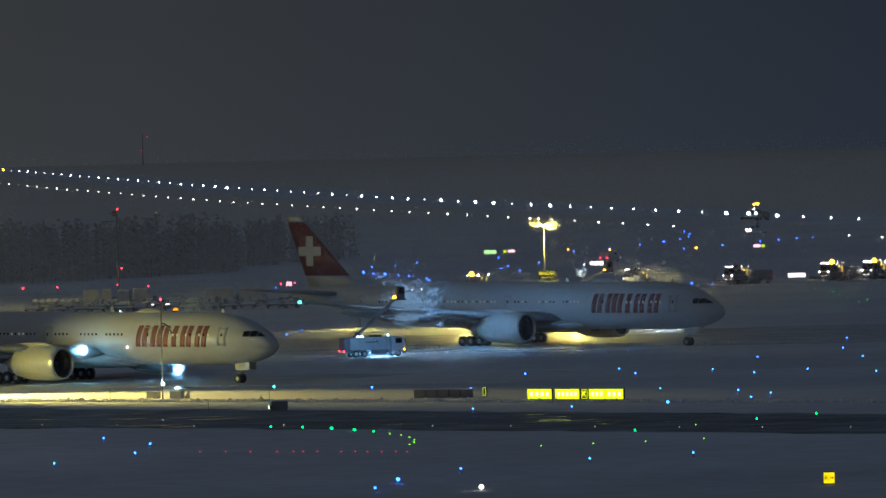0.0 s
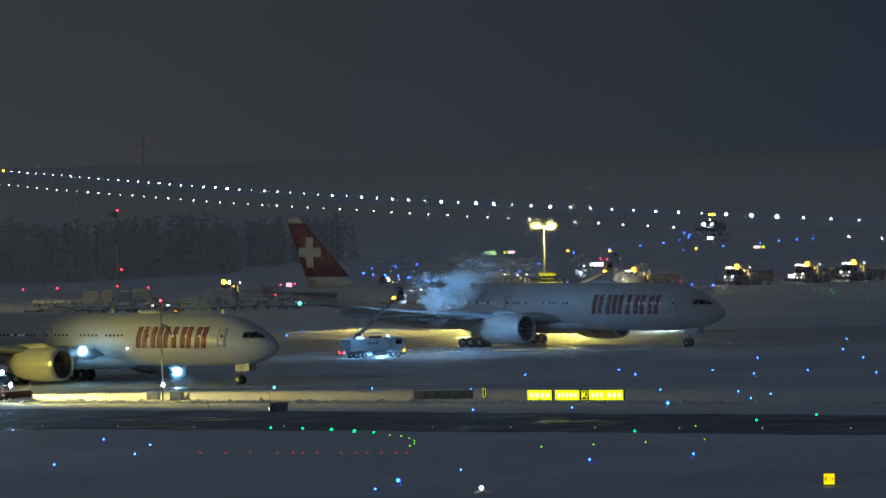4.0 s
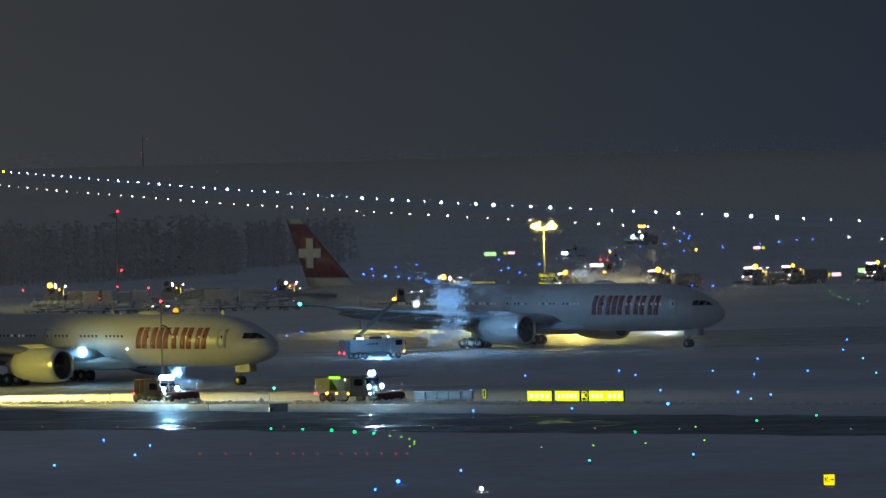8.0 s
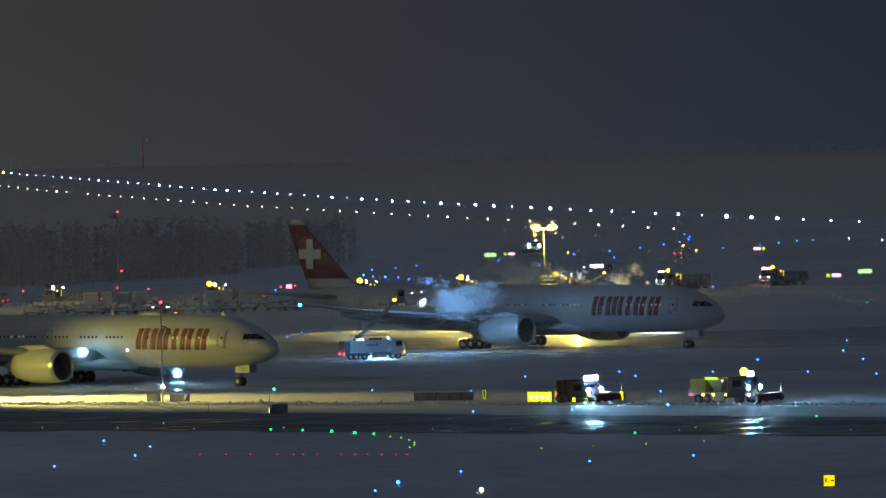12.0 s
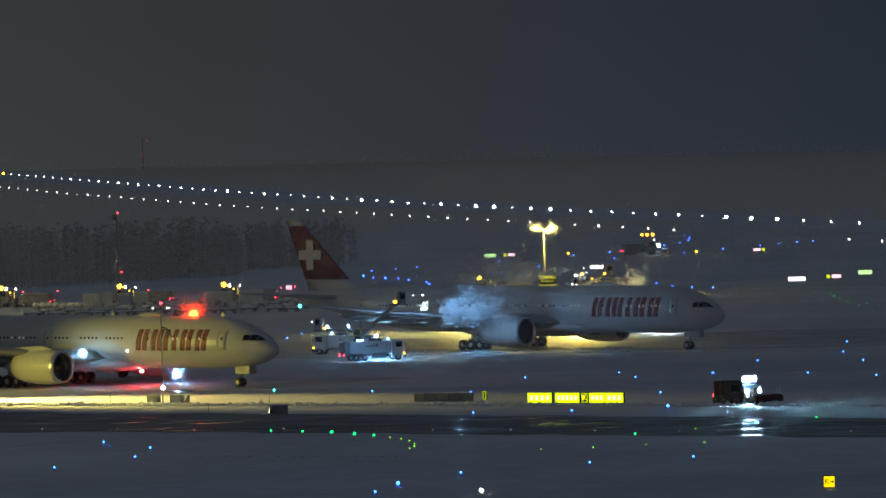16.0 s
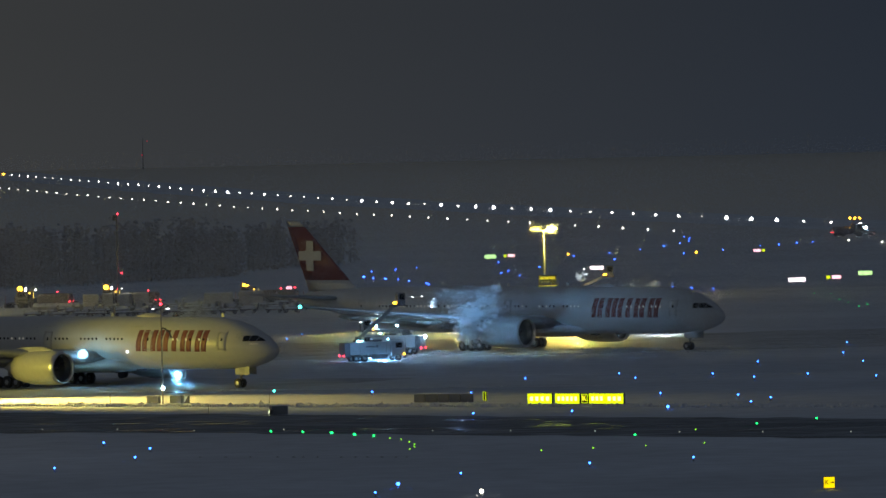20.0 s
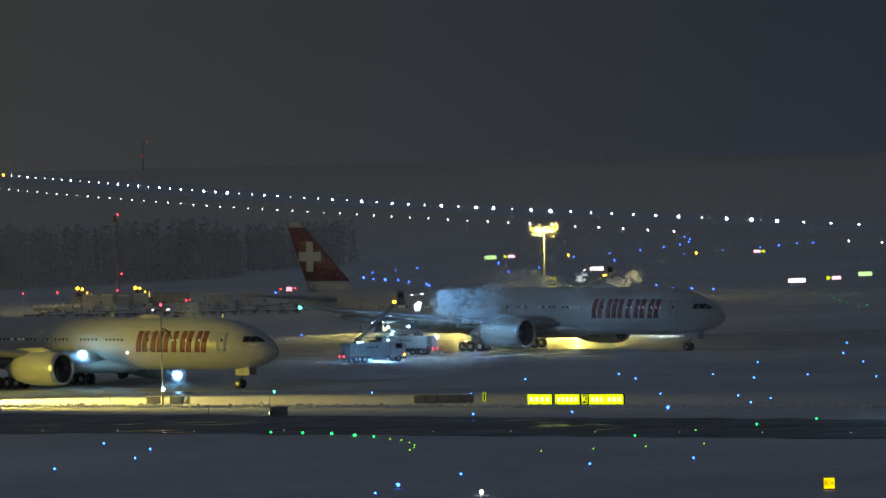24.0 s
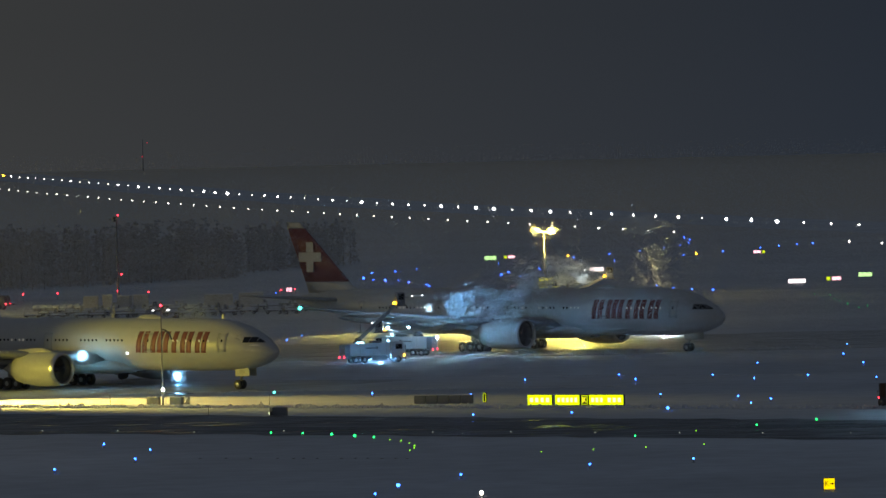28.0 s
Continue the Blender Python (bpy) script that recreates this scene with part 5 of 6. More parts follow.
        part("hood", rings([[Vector((x, 1.2 * math.cos(a) * w, 1.0 + 1.35 * w * max(math.sin(a), -0.2))) for a in [2 * math.pi * i / 18 for i in range(18)]] for x, w in ((-7.2, 0.85), (-7.0, 0.97), (-4.5, 1.0), (-2.6, 0.95))]), CONVOYGREY, v, "rounded body in haze grey")
        part("side_locker", box(3.2, 0.2, 0.5, (-4.6, -1.12, 0.8), 0.03), DARK, v)
    else:
        tail = -9.4
        shell = [[Vector((x, y * k, 0.75 + (z - 0.75) * k)) for y, z in ((-1.2, 0.6), (1.2, 0.6), (1.25, 1.9), (0.95, 2.35), (-0.95, 2.35), (-1.25, 1.9))] for x, k in ((-9.4, 0.9), (-9.2, 1.0), (-6.6, 1.0), (-4.1, 1.0), (-3.8, 0.92))]
        body = part("sweeper_body", rings(shell, None, True, False), CONVOYGREY, v, "boxy sweeper body in haze grey")
        for k in (-8.2, -6.9, -5.6):
            part("rib", box(0.08, 2.56, 1.3, (k, 0, 1.35), 0.02), DARK, body)
        part("brush_arm", box(1.2, 0.2, 0.2, (-9.9, -0.6, 0.9), 0.04), DARK, v)
        part("brush", lathe([(-1.9, 0.42), (1.9, 0.42)], "y", 16, (-3.2, 0, 0.44)), BRUSHBLACK, v)
        truck_wheels(v, (-8.2,), 1.1, 0.48, 0.35)
    for s in (-1, 1):
        part("tail_light", ball(0.13, (tail - 0.08, s * 0.9, 1.0), 8), G_RED, v, "glowing red tail light")
    for z in (0.9, 1.3, 1.7):
        part("tail_rail", box(0.05, 1.8, 0.05, (tail - 0.3, 0, z)), STEEL, v)
    for s in (-0.9, 0.9):
        part("tail_rail", box(0.05, 0.05, 0.85, (tail - 0.3, s, 1.3)), STEEL, v)
        part("rail_bracket", box(0.35, 0.05, 0.05, (tail - 0.15, s, 1.0)), STEEL, v)
    return v


def runway_van(name, m, label, lift=0.0):
    """Small van of the runway crew; local x ahead, origin at its bumper."""
    v = thing(name, m, label, "van")
    body = part("body", rings([[Vector((x, y, z)) for x, z in ((-5.0, 0.45), (0.0, 0.45), (0.0, 1.05), (-0.7, 1.25), (-1.5, 2.1), (-4.9, 2.15), (-5.0, 1.9))] for y in (-0.95, 0.95)], None, True, False), TRUCKWHITE, v)
    part("windscreen", rings([[Vector((-0.72, y, 1.3)), Vector((-1.45, y, 2.02)), Vector((-1.48, y, 2.02)), Vector((-0.76, y, 1.3))] for y in (-0.85, 0.85)], None, True, False), GLASS, body)
    for s in (-1, 1):
        part("side_window", box(1.0, 0.03, 0.5, (-1.9, s * 0.95, 1.65), 0.01), GLASS, body)
        part("headlight", dome(0.26, (0.0, s * 0.7, 0.85), 10), G_CONVOY, body, "bright headlight")
        part("tail_light", ball(0.13, (-5.05, s * 0.75, 0.95), 8), G_RED, body, "red tail light")
    part("beacon", ball(0.24, (-2.6, 0, 2.4), 10), G_AMBER if lift else HOPPER, body, "amber beacon")
    part("roof_bar", box(0.3, 1.5, 0.1, (-2.6, 0, 2.18), 0.02), DARK, body)
    truck_wheels(v, (-0.95, -4.0), 0.82, 0.36, 0.24)
    return v


truck_near = deicer("deicing_truck", heading(-8.9, 920.2, 21) @ Matrix.Scale(0.88, 4), "white de-icing truck with its boom raised at the wing")
boom_near = boom_on(truck_near, 6.3, 41, -5, 3.2)
truck_second = deicer("deicing_truck", heading(-3.2, 944.5, 160) @ Matrix.Scale(0.88, 4), "white de-icing truck backed up beneath the wing")
for x, y in ((-0.6, -0.9), (2.0, 0.8)):
    post = part("lamp_post", tube((x, y, 2.8), (x, y, 4.1), 0.04, 0.04, 6), STEEL, truck_second)
    part("work_lamp", ball(0.14, (x, y, 4.15), 10), G_WORK, post, "cold white work lamp")
part("rear_work_lamp", ball(0.2, (-4.95, -0.9, 2.6), 12), G_WORK, truck_second, "cold white work lamp at the rear")
boom_on(truck_second, 4.4, 4, 3, 1.2)
truck_behind = deicer("deicing_truck", heading(13.4, 1075, 180) @ Matrix.Scale(0.88, 4), "white de-icing truck working behind the fuselage")
boom_on(truck_behind, 8.5, 23, 180, -4.2)

ploughs = {}
LINE_A, LINE_B = -30.5, 196
ploughs["plough_a"] = snow_plough("snow_plough", heading(-60, 815, LINE_A), "dark snow plough with a yellow spreader hopper and bright lamps", "hopper", False, 0.0, G_HEAD, BRUSHBLACK)
ploughs["plough_b"] = snow_plough("snow_plough", heading(-90, 832, LINE_A), "dark low snow plough with a rusty box body pushing a windrow", "box", False, 0.45, G_HEAD, BRUSHBLACK)
ploughs["plough_c"] = snow_plough("snow_plough", heading(70, 740, LINE_A), "dark snow plough with a rusty box body at the taxiway's edge", "box", False, 0.45, G_HEAD, BRUSHBLACK)
for i, k in enumerate("abcdefghi"):
    white = k in "bc"
    ploughs["convoy_" + k] = snow_plough("snow_plough", heading(0, 1235, LINE_B), "snow plough with white roof lamps in the convoy" if white else "haze-grey snow plough with an amber beacon in the convoy", "sweeper", not white, 0.0, None, CONVOYGREY, k not in "hi")
ploughs["rw1"] = snow_plough("snow_plough", heading(60, 1720, 225), "dark snow plough with three amber beacons crossing the far runway", "triple", True, 0.0, None, CONVOYGREY)
ploughs["rw2"] = runway_van("runway_van", heading(60, 1700, 225), "white runway van with an amber beacon and headlights")

ploughs["rw3"] = runway_van("runway_van", heading(34, 1470, 60), "white runway van driving off with its amber beacon lit", 1.0)

# the spreader's amber beacon sinks into its sleeve between flashes
sleeve = part("beacon_sleeve", lathe([(2.1, 0.46), (2.9, 0.46)], "z", 12, (-1.0, 0, 0), None, False), DARK, ploughs["plough_a"])
beacon_a = part("beacon", ball(0.42, (0, 0, 0), 12), G_AMBER, sleeve, "amber beacon", pose(-1.0, 0, 2.4))

# low sodium stands, added out of sight to carry the pad's fill lamps
for x, y, z in ((11.5, 1018.6, 4.75), (18.5, 1015.6, 4.75), (3, 1036.6, 4.4), (-12, 1042.6, 4.4)):
    st = thing("added_flood_stand", pose(x, y, 0, 0, 0, 10), "unseen floodlight stand added behind the fuselage", "flood light", "pad flood stands")
    part("post", tube((0, 0, 0), (0, 0, z), 0.08, 0.07, 8), STEEL, st)
    part("foot", box(1.0, 1.0, 0.12, (0, 0, 0.06), 0.02), STEEL, st)
    part("head", box(0.7, 0.3, 0.5, (0, 0.05, z + 0.25), 0.05), DARK, st)
    part("lamp_glass", box(0.6, 0.04, 0.4, (0, -0.13, z + 0.25), 0.01), G_SODIUM, st)

# ---------- spray and steam ----------
STEAM = mat("steam_droplets", (0.85, 0.87, 0.9), 1.0)


def mist(name, n, radii, label, seed, size=0.05, lobes=7, widest=0.62):
    """A ragged cloud of fine droplets, dense at its heart."""
    rnd = np.random.RandomState(seed)
    big = rnd.normal(0, 0.5, (lobes, 3)) * radii
    puffs = lobes * 9
    home = rnd.randint(0, lobes, puffs)
    centres = big[home] + rnd.normal(0, 0.5, (puffs, 3)) * np.array(radii) * (rnd.uniform(0.4, 1.0, lobes) * widest)[home][:, None]
    scale = rnd.uniform(0.05, 0.26, puffs)
    pick = np.minimum((puffs * rnd.random_sample(n) ** 1.35).astype(int), puffs - 1)
    p = centres[pick] + rnd.normal(0, 0.5, (n, 3)) * np.array(radii) * scale[pick][:, None]
    s = rnd.uniform(0.6, 1.4, n)[:, None, None] * size
    tet = np.array([(1, 0, -0.4), (-0.6, 0.9, -0.4), (-0.6, -0.9, -0.4), (0, 0, 1.0)])
    ang = rnd.uniform(0, 6.28, n)
    rot = np.stack([np.stack([np.cos(ang), -np.sin(ang), 0 * ang], 1), np.stack([np.sin(ang), np.cos(ang), 0 * ang], 1), np.stack([0 * ang, 0 * ang, 1 + 0 * ang], 1)], 1)
    v = (np.einsum("nij,kj->nki", rot, tet) * s + p[:, None, :]).reshape(-1, 3)
    f = (np.arange(n)[:, None, None] * 4 + np.array([(0, 1, 3), (1, 2, 3), (2, 0, 3), (1, 0, 2)])[None]).reshape(-1, 3)
    me = bpy.data.meshes.new(name)
    me.from_pydata(v.tolist(), [], f.tolist())
    me.materials.append(STEAM)
    ob = new(name, me)
    return tagged(ob, label, "mist", "drifting spray", "stuff")


def lamp_snow():
    """Snowflakes caught in the light round the pad mast."""
    rnd = np.random.RandomState(77)
    n = 800
    r = 2.6 + np.abs(rnd.normal(0, 2.6, n))
    th, ph = rnd.uniform(0, 6.28, n), np.arccos(rnd.uniform(-1, 0.55, n))
    p = np.stack([16.8 + r * np.sin(ph) * np.cos(th), 1196 + r * np.sin(ph) * np.sin(th), np.maximum(0.2, 11.2 + r * np.cos(ph) * 0.95)], 1)
    tri = rnd.normal(0, 0.02, (n, 4, 3))
    v = (p[:, None, :] + tri).reshape(-1, 3)
    f = (np.arange(n)[:, None, None] * 4 + np.array([(0, 1, 3), (1, 2, 3), (2, 0, 3), (1, 0, 2)])[None]).reshape(-1, 3)
    me = bpy.data.meshes.new("snowfall")
    me.from_pydata(v.tolist(), [], f.tolist())
    me.materials.append(STEAM)
    return tagged(new("snowfall", me), "snowflakes glittering round the sodium lamps", "snowfall", "", "stuff")


flakes = lamp_snow()


HAZE = mat("ice_crystals", (0.87, 0.90, 0.95), 1.0)


GLITTER = mat("clear_ice_crystals", (0.87, 0.90, 0.95), 1.0)
g_n, g_l = GLITTER.node_tree.nodes, GLITTER.node_tree.links
g_through, g_mix = g_n.new("ShaderNodeBsdfTranslucent"), g_n.new("ShaderNodeMixShader")
g_through.inputs[0].default_value = (0.87, 0.90, 0.95, 1)
g_mix.inputs[0].default_value = 0.5
g_l.new(g_n["Principled BSDF"].outputs[0], g_mix.inputs[1])
g_l.new(g_through.outputs[0], g_mix.inputs[2])
g_l.new(g_mix.outputs[0], g_n["Material Output"].inputs[0])


def crystals(name, p, size, rnd, label, matter=None):
    """One small flat ice crystal at each of the points p."""
    n = len(p)
    v = p[:, None, :] + rnd.normal(0, size, (n, 3, 3))
    v[:, :, 2] = np.maximum(v[:, :, 2], 0.02)
    me = bpy.data.meshes.new(name)
    me.vertices.add(n * 3)
    me.vertices.foreach_set("co", v.astype(np.float32).ravel())
    me.loops.add(n * 3)
    me.loops.foreach_set("vertex_index", np.arange(n * 3, dtype=np.int32))
    me.polygons.add(n)
    me.polygons.foreach_set("loop_start", np.arange(0, n * 3, 3, dtype=np.int32))
    me.update(calc_edges=True)
    me.materials.append(matter or HAZE)
    return tagged(new(name, me), label, "ice haze", "", "stuff")


def ice_haze(n, half, y0, y1, top, size, label, seed):
    """Fine ice crystals hanging in the night air, thicker near the ground."""
    rnd = np.random.RandomState(seed)
    y = rnd.uniform(y0, y1, n)
    x = rnd.uniform(-half, half, n)
    z = top * rnd.beta(1.0, 1.7, n)
    # drawn into faint drifting banks
    bank = 0.5 + 0.5 * np.sin(x * 0.11 + 1.3 * np.sin(z * 0.23 + seed)) * np.cos(z * 0.31 + x * 0.05)
    keep = rnd.random_sample(n) < 0.7 + 0.3 * bank
    return crystals("ice_haze", np.stack([x, y, z], 1)[keep], size, rnd, label)


def lamp_halo(n, near, reach, where, size, label, seed):
    """Ice crystals added round a strong lamp to stand in for its halo."""
    rnd = np.random.RandomState(seed)
    d = rnd.normal(0, 1, (n, 3))
    d /= np.linalg.norm(d, axis=1)[:, None]
    p = np.array(where) + d * (near + reach * rnd.random_sample(n) ** 1.3)[:, None]
    return crystals("halo_crystals", p, size, rnd, label, GLITTER)


ice_haze(830000, 75, 902, 930, 24, 0.022, "fine ice haze drifting over the de-icing pad", 91)
ice_haze(700000, 90, 1002, 1180, 26, 0.032, "fine ice haze beyond the de-icing pad", 92)
ice_haze(330000, 112, 1298, 1330, 25, 0.05, "fine ice haze before the woods", 96)
lamp_halo(60000, 0.35, 1.1, (-42.03, 849.95, 3.97), 0.008, "added ice crystals as the landing light's halo", 81)
lamp_halo(45000, 0.3, 0.85, (-31.4, 858.8, 1.1), 0.008, "added ice crystals as the work light's halo", 82)
for x in (15.15, 17.85):
    lamp_halo(26000, 0.2, 1.15, (x, 1197.0, 11.35), 0.010, "added ice crystals as the sodium lamps' halo", 83)
lamp_halo(45000, 0.6, 2.6, (-28.9, 847.2, 8.4), 0.012, "added ice crystals as the anti-collision lamp's halo", 84)

clouds = {}
clouds["spray_plume"] = mist("spray_plume", 15000, (2.2, 1.4, 2.0), "blue-lit plume of de-icing spray over the wing", 40, 0.03, 16)
clouds["spray_cloud"] = mist("spray_cloud", 14000, (3.4, 1.8, 2.2), "cloud of de-icing spray drifting off the wing", 41, 0.03, 16)
clouds["spray_veil"] = mist("spray_veil", 7000, (5.6, 2.0, 2.2), "thin veil of spray along the fuselage", 42, 0.035, 16)
clouds["spray_jet"] = mist("spray_jet", 3600, (0.45, 0.4, 0.8), "bright jet of de-icing fluid at the nozzle", 43, 0.035, 5)
mist("spray_fan", 3000, (0.9, 0.6, 0.7), "white-lit fan of spray beyond the fuselage", 47, 0.03, 6).matrix_basis = Matrix.Translation((20.0, 1061.5, 6.3))
clouds["steam_drift"] = mist("steam_drift", 20000, (7.5, 3, 2.6), "yellow-lit steam drifting over the fuselage", 44, 0.04, 16, 0.5)
clouds["steam_column"] = mist("steam_column", 15000, (3.2, 2.5, 3.4), "steam column rising behind the fuselage", 45, 0.04, 16, 0.5)
clouds["steam_wisp"] = mist("steam_wisp", 14000, (5.5, 2.5, 2.2), "wisp of steam above the pad", 46, 0.04, 16, 0.5)



# ---------- what moves ----------
def drive(name, head, keys):
    """Keys of (seconds, x, y) on a straight line of travel."""
    walk(ploughs[name], [(t, heading(x, y, head, terrain(y))) for t, x, y in keys])


def convoy(name, keys):
    """Keys of (seconds, x, y) on the service road, which bends away at its east end."""
    rows = []
    for t, x, y in keys:
        deep = 1 + float(np.interp(x, (-25, 0, 25, 45, 65, 90), (-42, -28, -8, 0, 18, 40))) / y
        turn = float(np.interp(x, (-60, -25, 0, 25, 45, 80), (160, 168, 182, 202, 222, 232)))
        rows.append((t, heading(x * deep, y * deep, turn, terrain(y))))
    walk(ploughs[name], rows)


def waft(name, keys, depth=1.0):
    """Keys of (seconds, x, y, z), drawn out along the line of sight by depth."""
    walk(clouds[name], [(t, pose(x * depth, y * depth, EYE_Z + (z - EYE_Z) * depth, 0, 0, 25 * math.sin(t * 0.5))) for t, x, y, z in keys])


def motions():
    convoy("convoy_a", ((0, 3.85, 1234.2), (0.5, -1.47, 1235.49), (3, -27.75, 1241.88), (3.5, -33.23, 1243.21), (5.5, -48.0, 1246.8), (6, -51.58, 1247.67), (7, -59.06, 1249.49), (8, -67.43, 1251.52), (9, -74.76, 1253.3), (10, -83.09, 1255.33), (28, -226.82, 1290.25)))
    convoy("convoy_b", ((0, 30.65, 1227.69), (5.5, -24.96, 1241.2), (6, -29.28, 1242.25), (7, -38.62, 1244.52), (8, -47.42, 1246.66), (9, -56.14, 1248.78), (10, -65.09, 1250.95), (11, -74.47, 1253.23), (12, -84.07, 1255.56), (28, -226.82, 1290.25)))
    convoy("convoy_c", ((0, 47.49, 1223.59), (0.5, 41.42, 1225.07), (1, 36.65, 1226.23), (8, -28.23, 1241.99), (9, -38.62, 1244.52), (10, -48.48, 1246.92), (11, -58.57, 1249.37), (12, -67.82, 1251.62), (12.5, -71.34, 1252.47), (14, -83.58, 1255.45), (28, -216.47, 1287.74)))
    convoy("convoy_d", ((0, 63.3, 1219.75), (1, 56.89, 1221.31), (2, 48.15, 1223.44), (3, 39.55, 1225.52), (6, 13.7, 1231.81), (7, 6.5, 1233.6), (8, -0.85, 1235.4), (9, -9.7, 1237.5), (10, -19.5, 1239.9), (11, -30.15, 1242.46), (12, -40.17, 1244.9), (12.5, -44.61, 1245.98), (14.5, -63.54, 1250.57), (15, -67.63, 1251.57), (17, -84.56, 1255.68), (28, -185.67, 1280.25)))
    convoy("convoy_e", ((0, 70.24, 1218.07), (1, 65.8, 1219.15), (2, 59.96, 1220.57), (3, 53.55, 1222.12), (3.5, 50.66, 1222.82), (6, 33.93, 1226.89), (9, 11.5, 1232.3), (10, 3.0, 1234.4), (11, -5.9, 1236.6), (12, -14.8, 1238.7), (14.5, -41.23, 1245.15), (15, -46.16, 1246.35), (16, -55.46, 1248.61), (17, -65.58, 1251.07), (18, -74.17, 1253.16), (19.5, -86.53, 1256.16), (28, -165.34, 1275.31)))
    convoy("convoy_f", ((0, 79.92, 1215.71), (2, 68.85, 1218.41), (3, 63.3, 1219.75), (3.5, 61.35, 1220.23), (6, 47.77, 1223.53), (7, 41.52, 1225.05), (8, 34.68, 1226.71), (11, 11.33, 1232.38), (12, 2.1, 1234.6), (14.5, -24.68, 1241.13), (15, -28.8, 1242.13), (16, -37.76, 1244.31), (17, -47.71, 1246.73), (18, -56.24, 1248.8), (19, -63.53, 1250.57), (20, -72.61, 1252.78), (21.5, -85.54, 1255.92), (28, -145.16, 1270.41)))
    convoy("convoy_g", ((0, 87.27, 1213.93), (3, 71.62, 1217.73), (6, 59.03, 1220.79), (7, 55.87, 1221.56), (8, 50.66, 1222.82), (10, 34.87, 1226.66), (17, -30.05, 1242.44), (18, -40.07, 1244.87), (19, -47.71, 1246.73), (20, -57.79, 1249.18), (20.5, -61.39, 1250.05), (21, -66.36, 1251.26), (21.5, -69.78, 1252.09), (23.3, -84.56, 1255.68), (28, -125.14, 1265.54)))
    convoy("convoy_h", ((0, 98.26, 1211.26), (3, 81.76, 1215.27), (6, 65.24, 1219.28), (7, 59.96, 1220.57), (8, 56.89, 1221.31), (10, 47.49, 1223.59), (11, 42.08, 1224.91), (12, 36.28, 1226.32), (17, -4.6, 1236.3), (18, -15.1, 1238.8), (20, -34.29, 1243.47), (20.5, -37.76, 1244.31), (21, -41.23, 1245.15), (21.5, -44.61, 1245.98), (23.5, -59.84, 1249.68), (24.5, -64.51, 1250.81), (25.5, -66.65, 1251.33), (27, -77.7, 1254.02), (28, -85.54, 1255.92)))
    convoy("convoy_i", ((0, 112.84, 1207.71), (6, 79.92, 1215.71), (8, 70.79, 1217.93), (9, 67.55, 1218.72), (10, 64.59, 1219.44), (11, 58.84, 1220.84), (12, 53.55, 1222.12), (12.5, 50.66, 1222.82), (18, 0.5, 1235.0), (20.5, -26.21, 1241.5), (21, -30.05, 1242.44), (21.5, -34.29, 1243.47), (23.5, -49.26, 1247.1), (24, -52.75, 1247.95), (24.5, -56.24, 1248.8), (25, -61.1, 1249.98), (26, -67.92, 1251.64), (27, -74.76, 1253.3), (28, -83.58, 1255.45)))
    drive("plough_a", -38, ((0, -73.3, 823.63), (5, -40.01, 804.05), (5.5, -34.8, 800.99), (6, -29.26, 797.73), (7, -20.1, 792.34), (8, -7.77, 785.09), (8.5, -2.33, 781.89), (9, 3.55, 778.43), (9.5, 9.38, 775.01), (10, 15.63, 771.33), (10.5, 21.93, 767.63), (11, 28.52, 763.75), (11.5, 31.16, 762.2), (12, 31.74, 761.86), (12.5, 32.08, 761.66), (13.5, 38.6, 757.8), (14.5, 47.5, 752.57), (15.5, 58, 746.39), (17, 72, 738.15), (28, 95, 724.62)))
    drive("plough_b", -40, ((0, -81.37, 828.37), (5, -56.78, 813.91), (6, -46.09, 807.63), (7, -36.83, 802.18), (8, -30.2, 798.28), (9, -18.18, 791.22), (9.5, -12.16, 787.68), (10, -5.83, 783.95), (10.5, 0.68, 780.12), (11, 7.37, 776.19), (11.5, 12.81, 772.99), (12, 15.4, 771.47), (12.5, 15.87, 771.2), (14, 16.1, 771.06), (14.5, 17.27, 770.37), (15, 21.47, 767.9), (15.5, 26.22, 765.11), (16, 31.62, 761.93), (16.5, 38.34, 757.98), (17, 45.55, 753.74), (18, 58.74, 745.98), (28, 85.6, 730.19)))
    drive("plough_c", -40, ((0, 64.21, 742.77), (22, 61.48, 744.37), (24, 51.02, 750.53), (24.5, 47.56, 752.56), (25, 44.60, 754.30), (25.5, 41.98, 755.84), (26, 41.66, 756.02), (26.5, 41.66, 756.02), (27, 42.00, 755.83), (27.5, 43.81, 754.77), (28, 48.24, 752.15)))
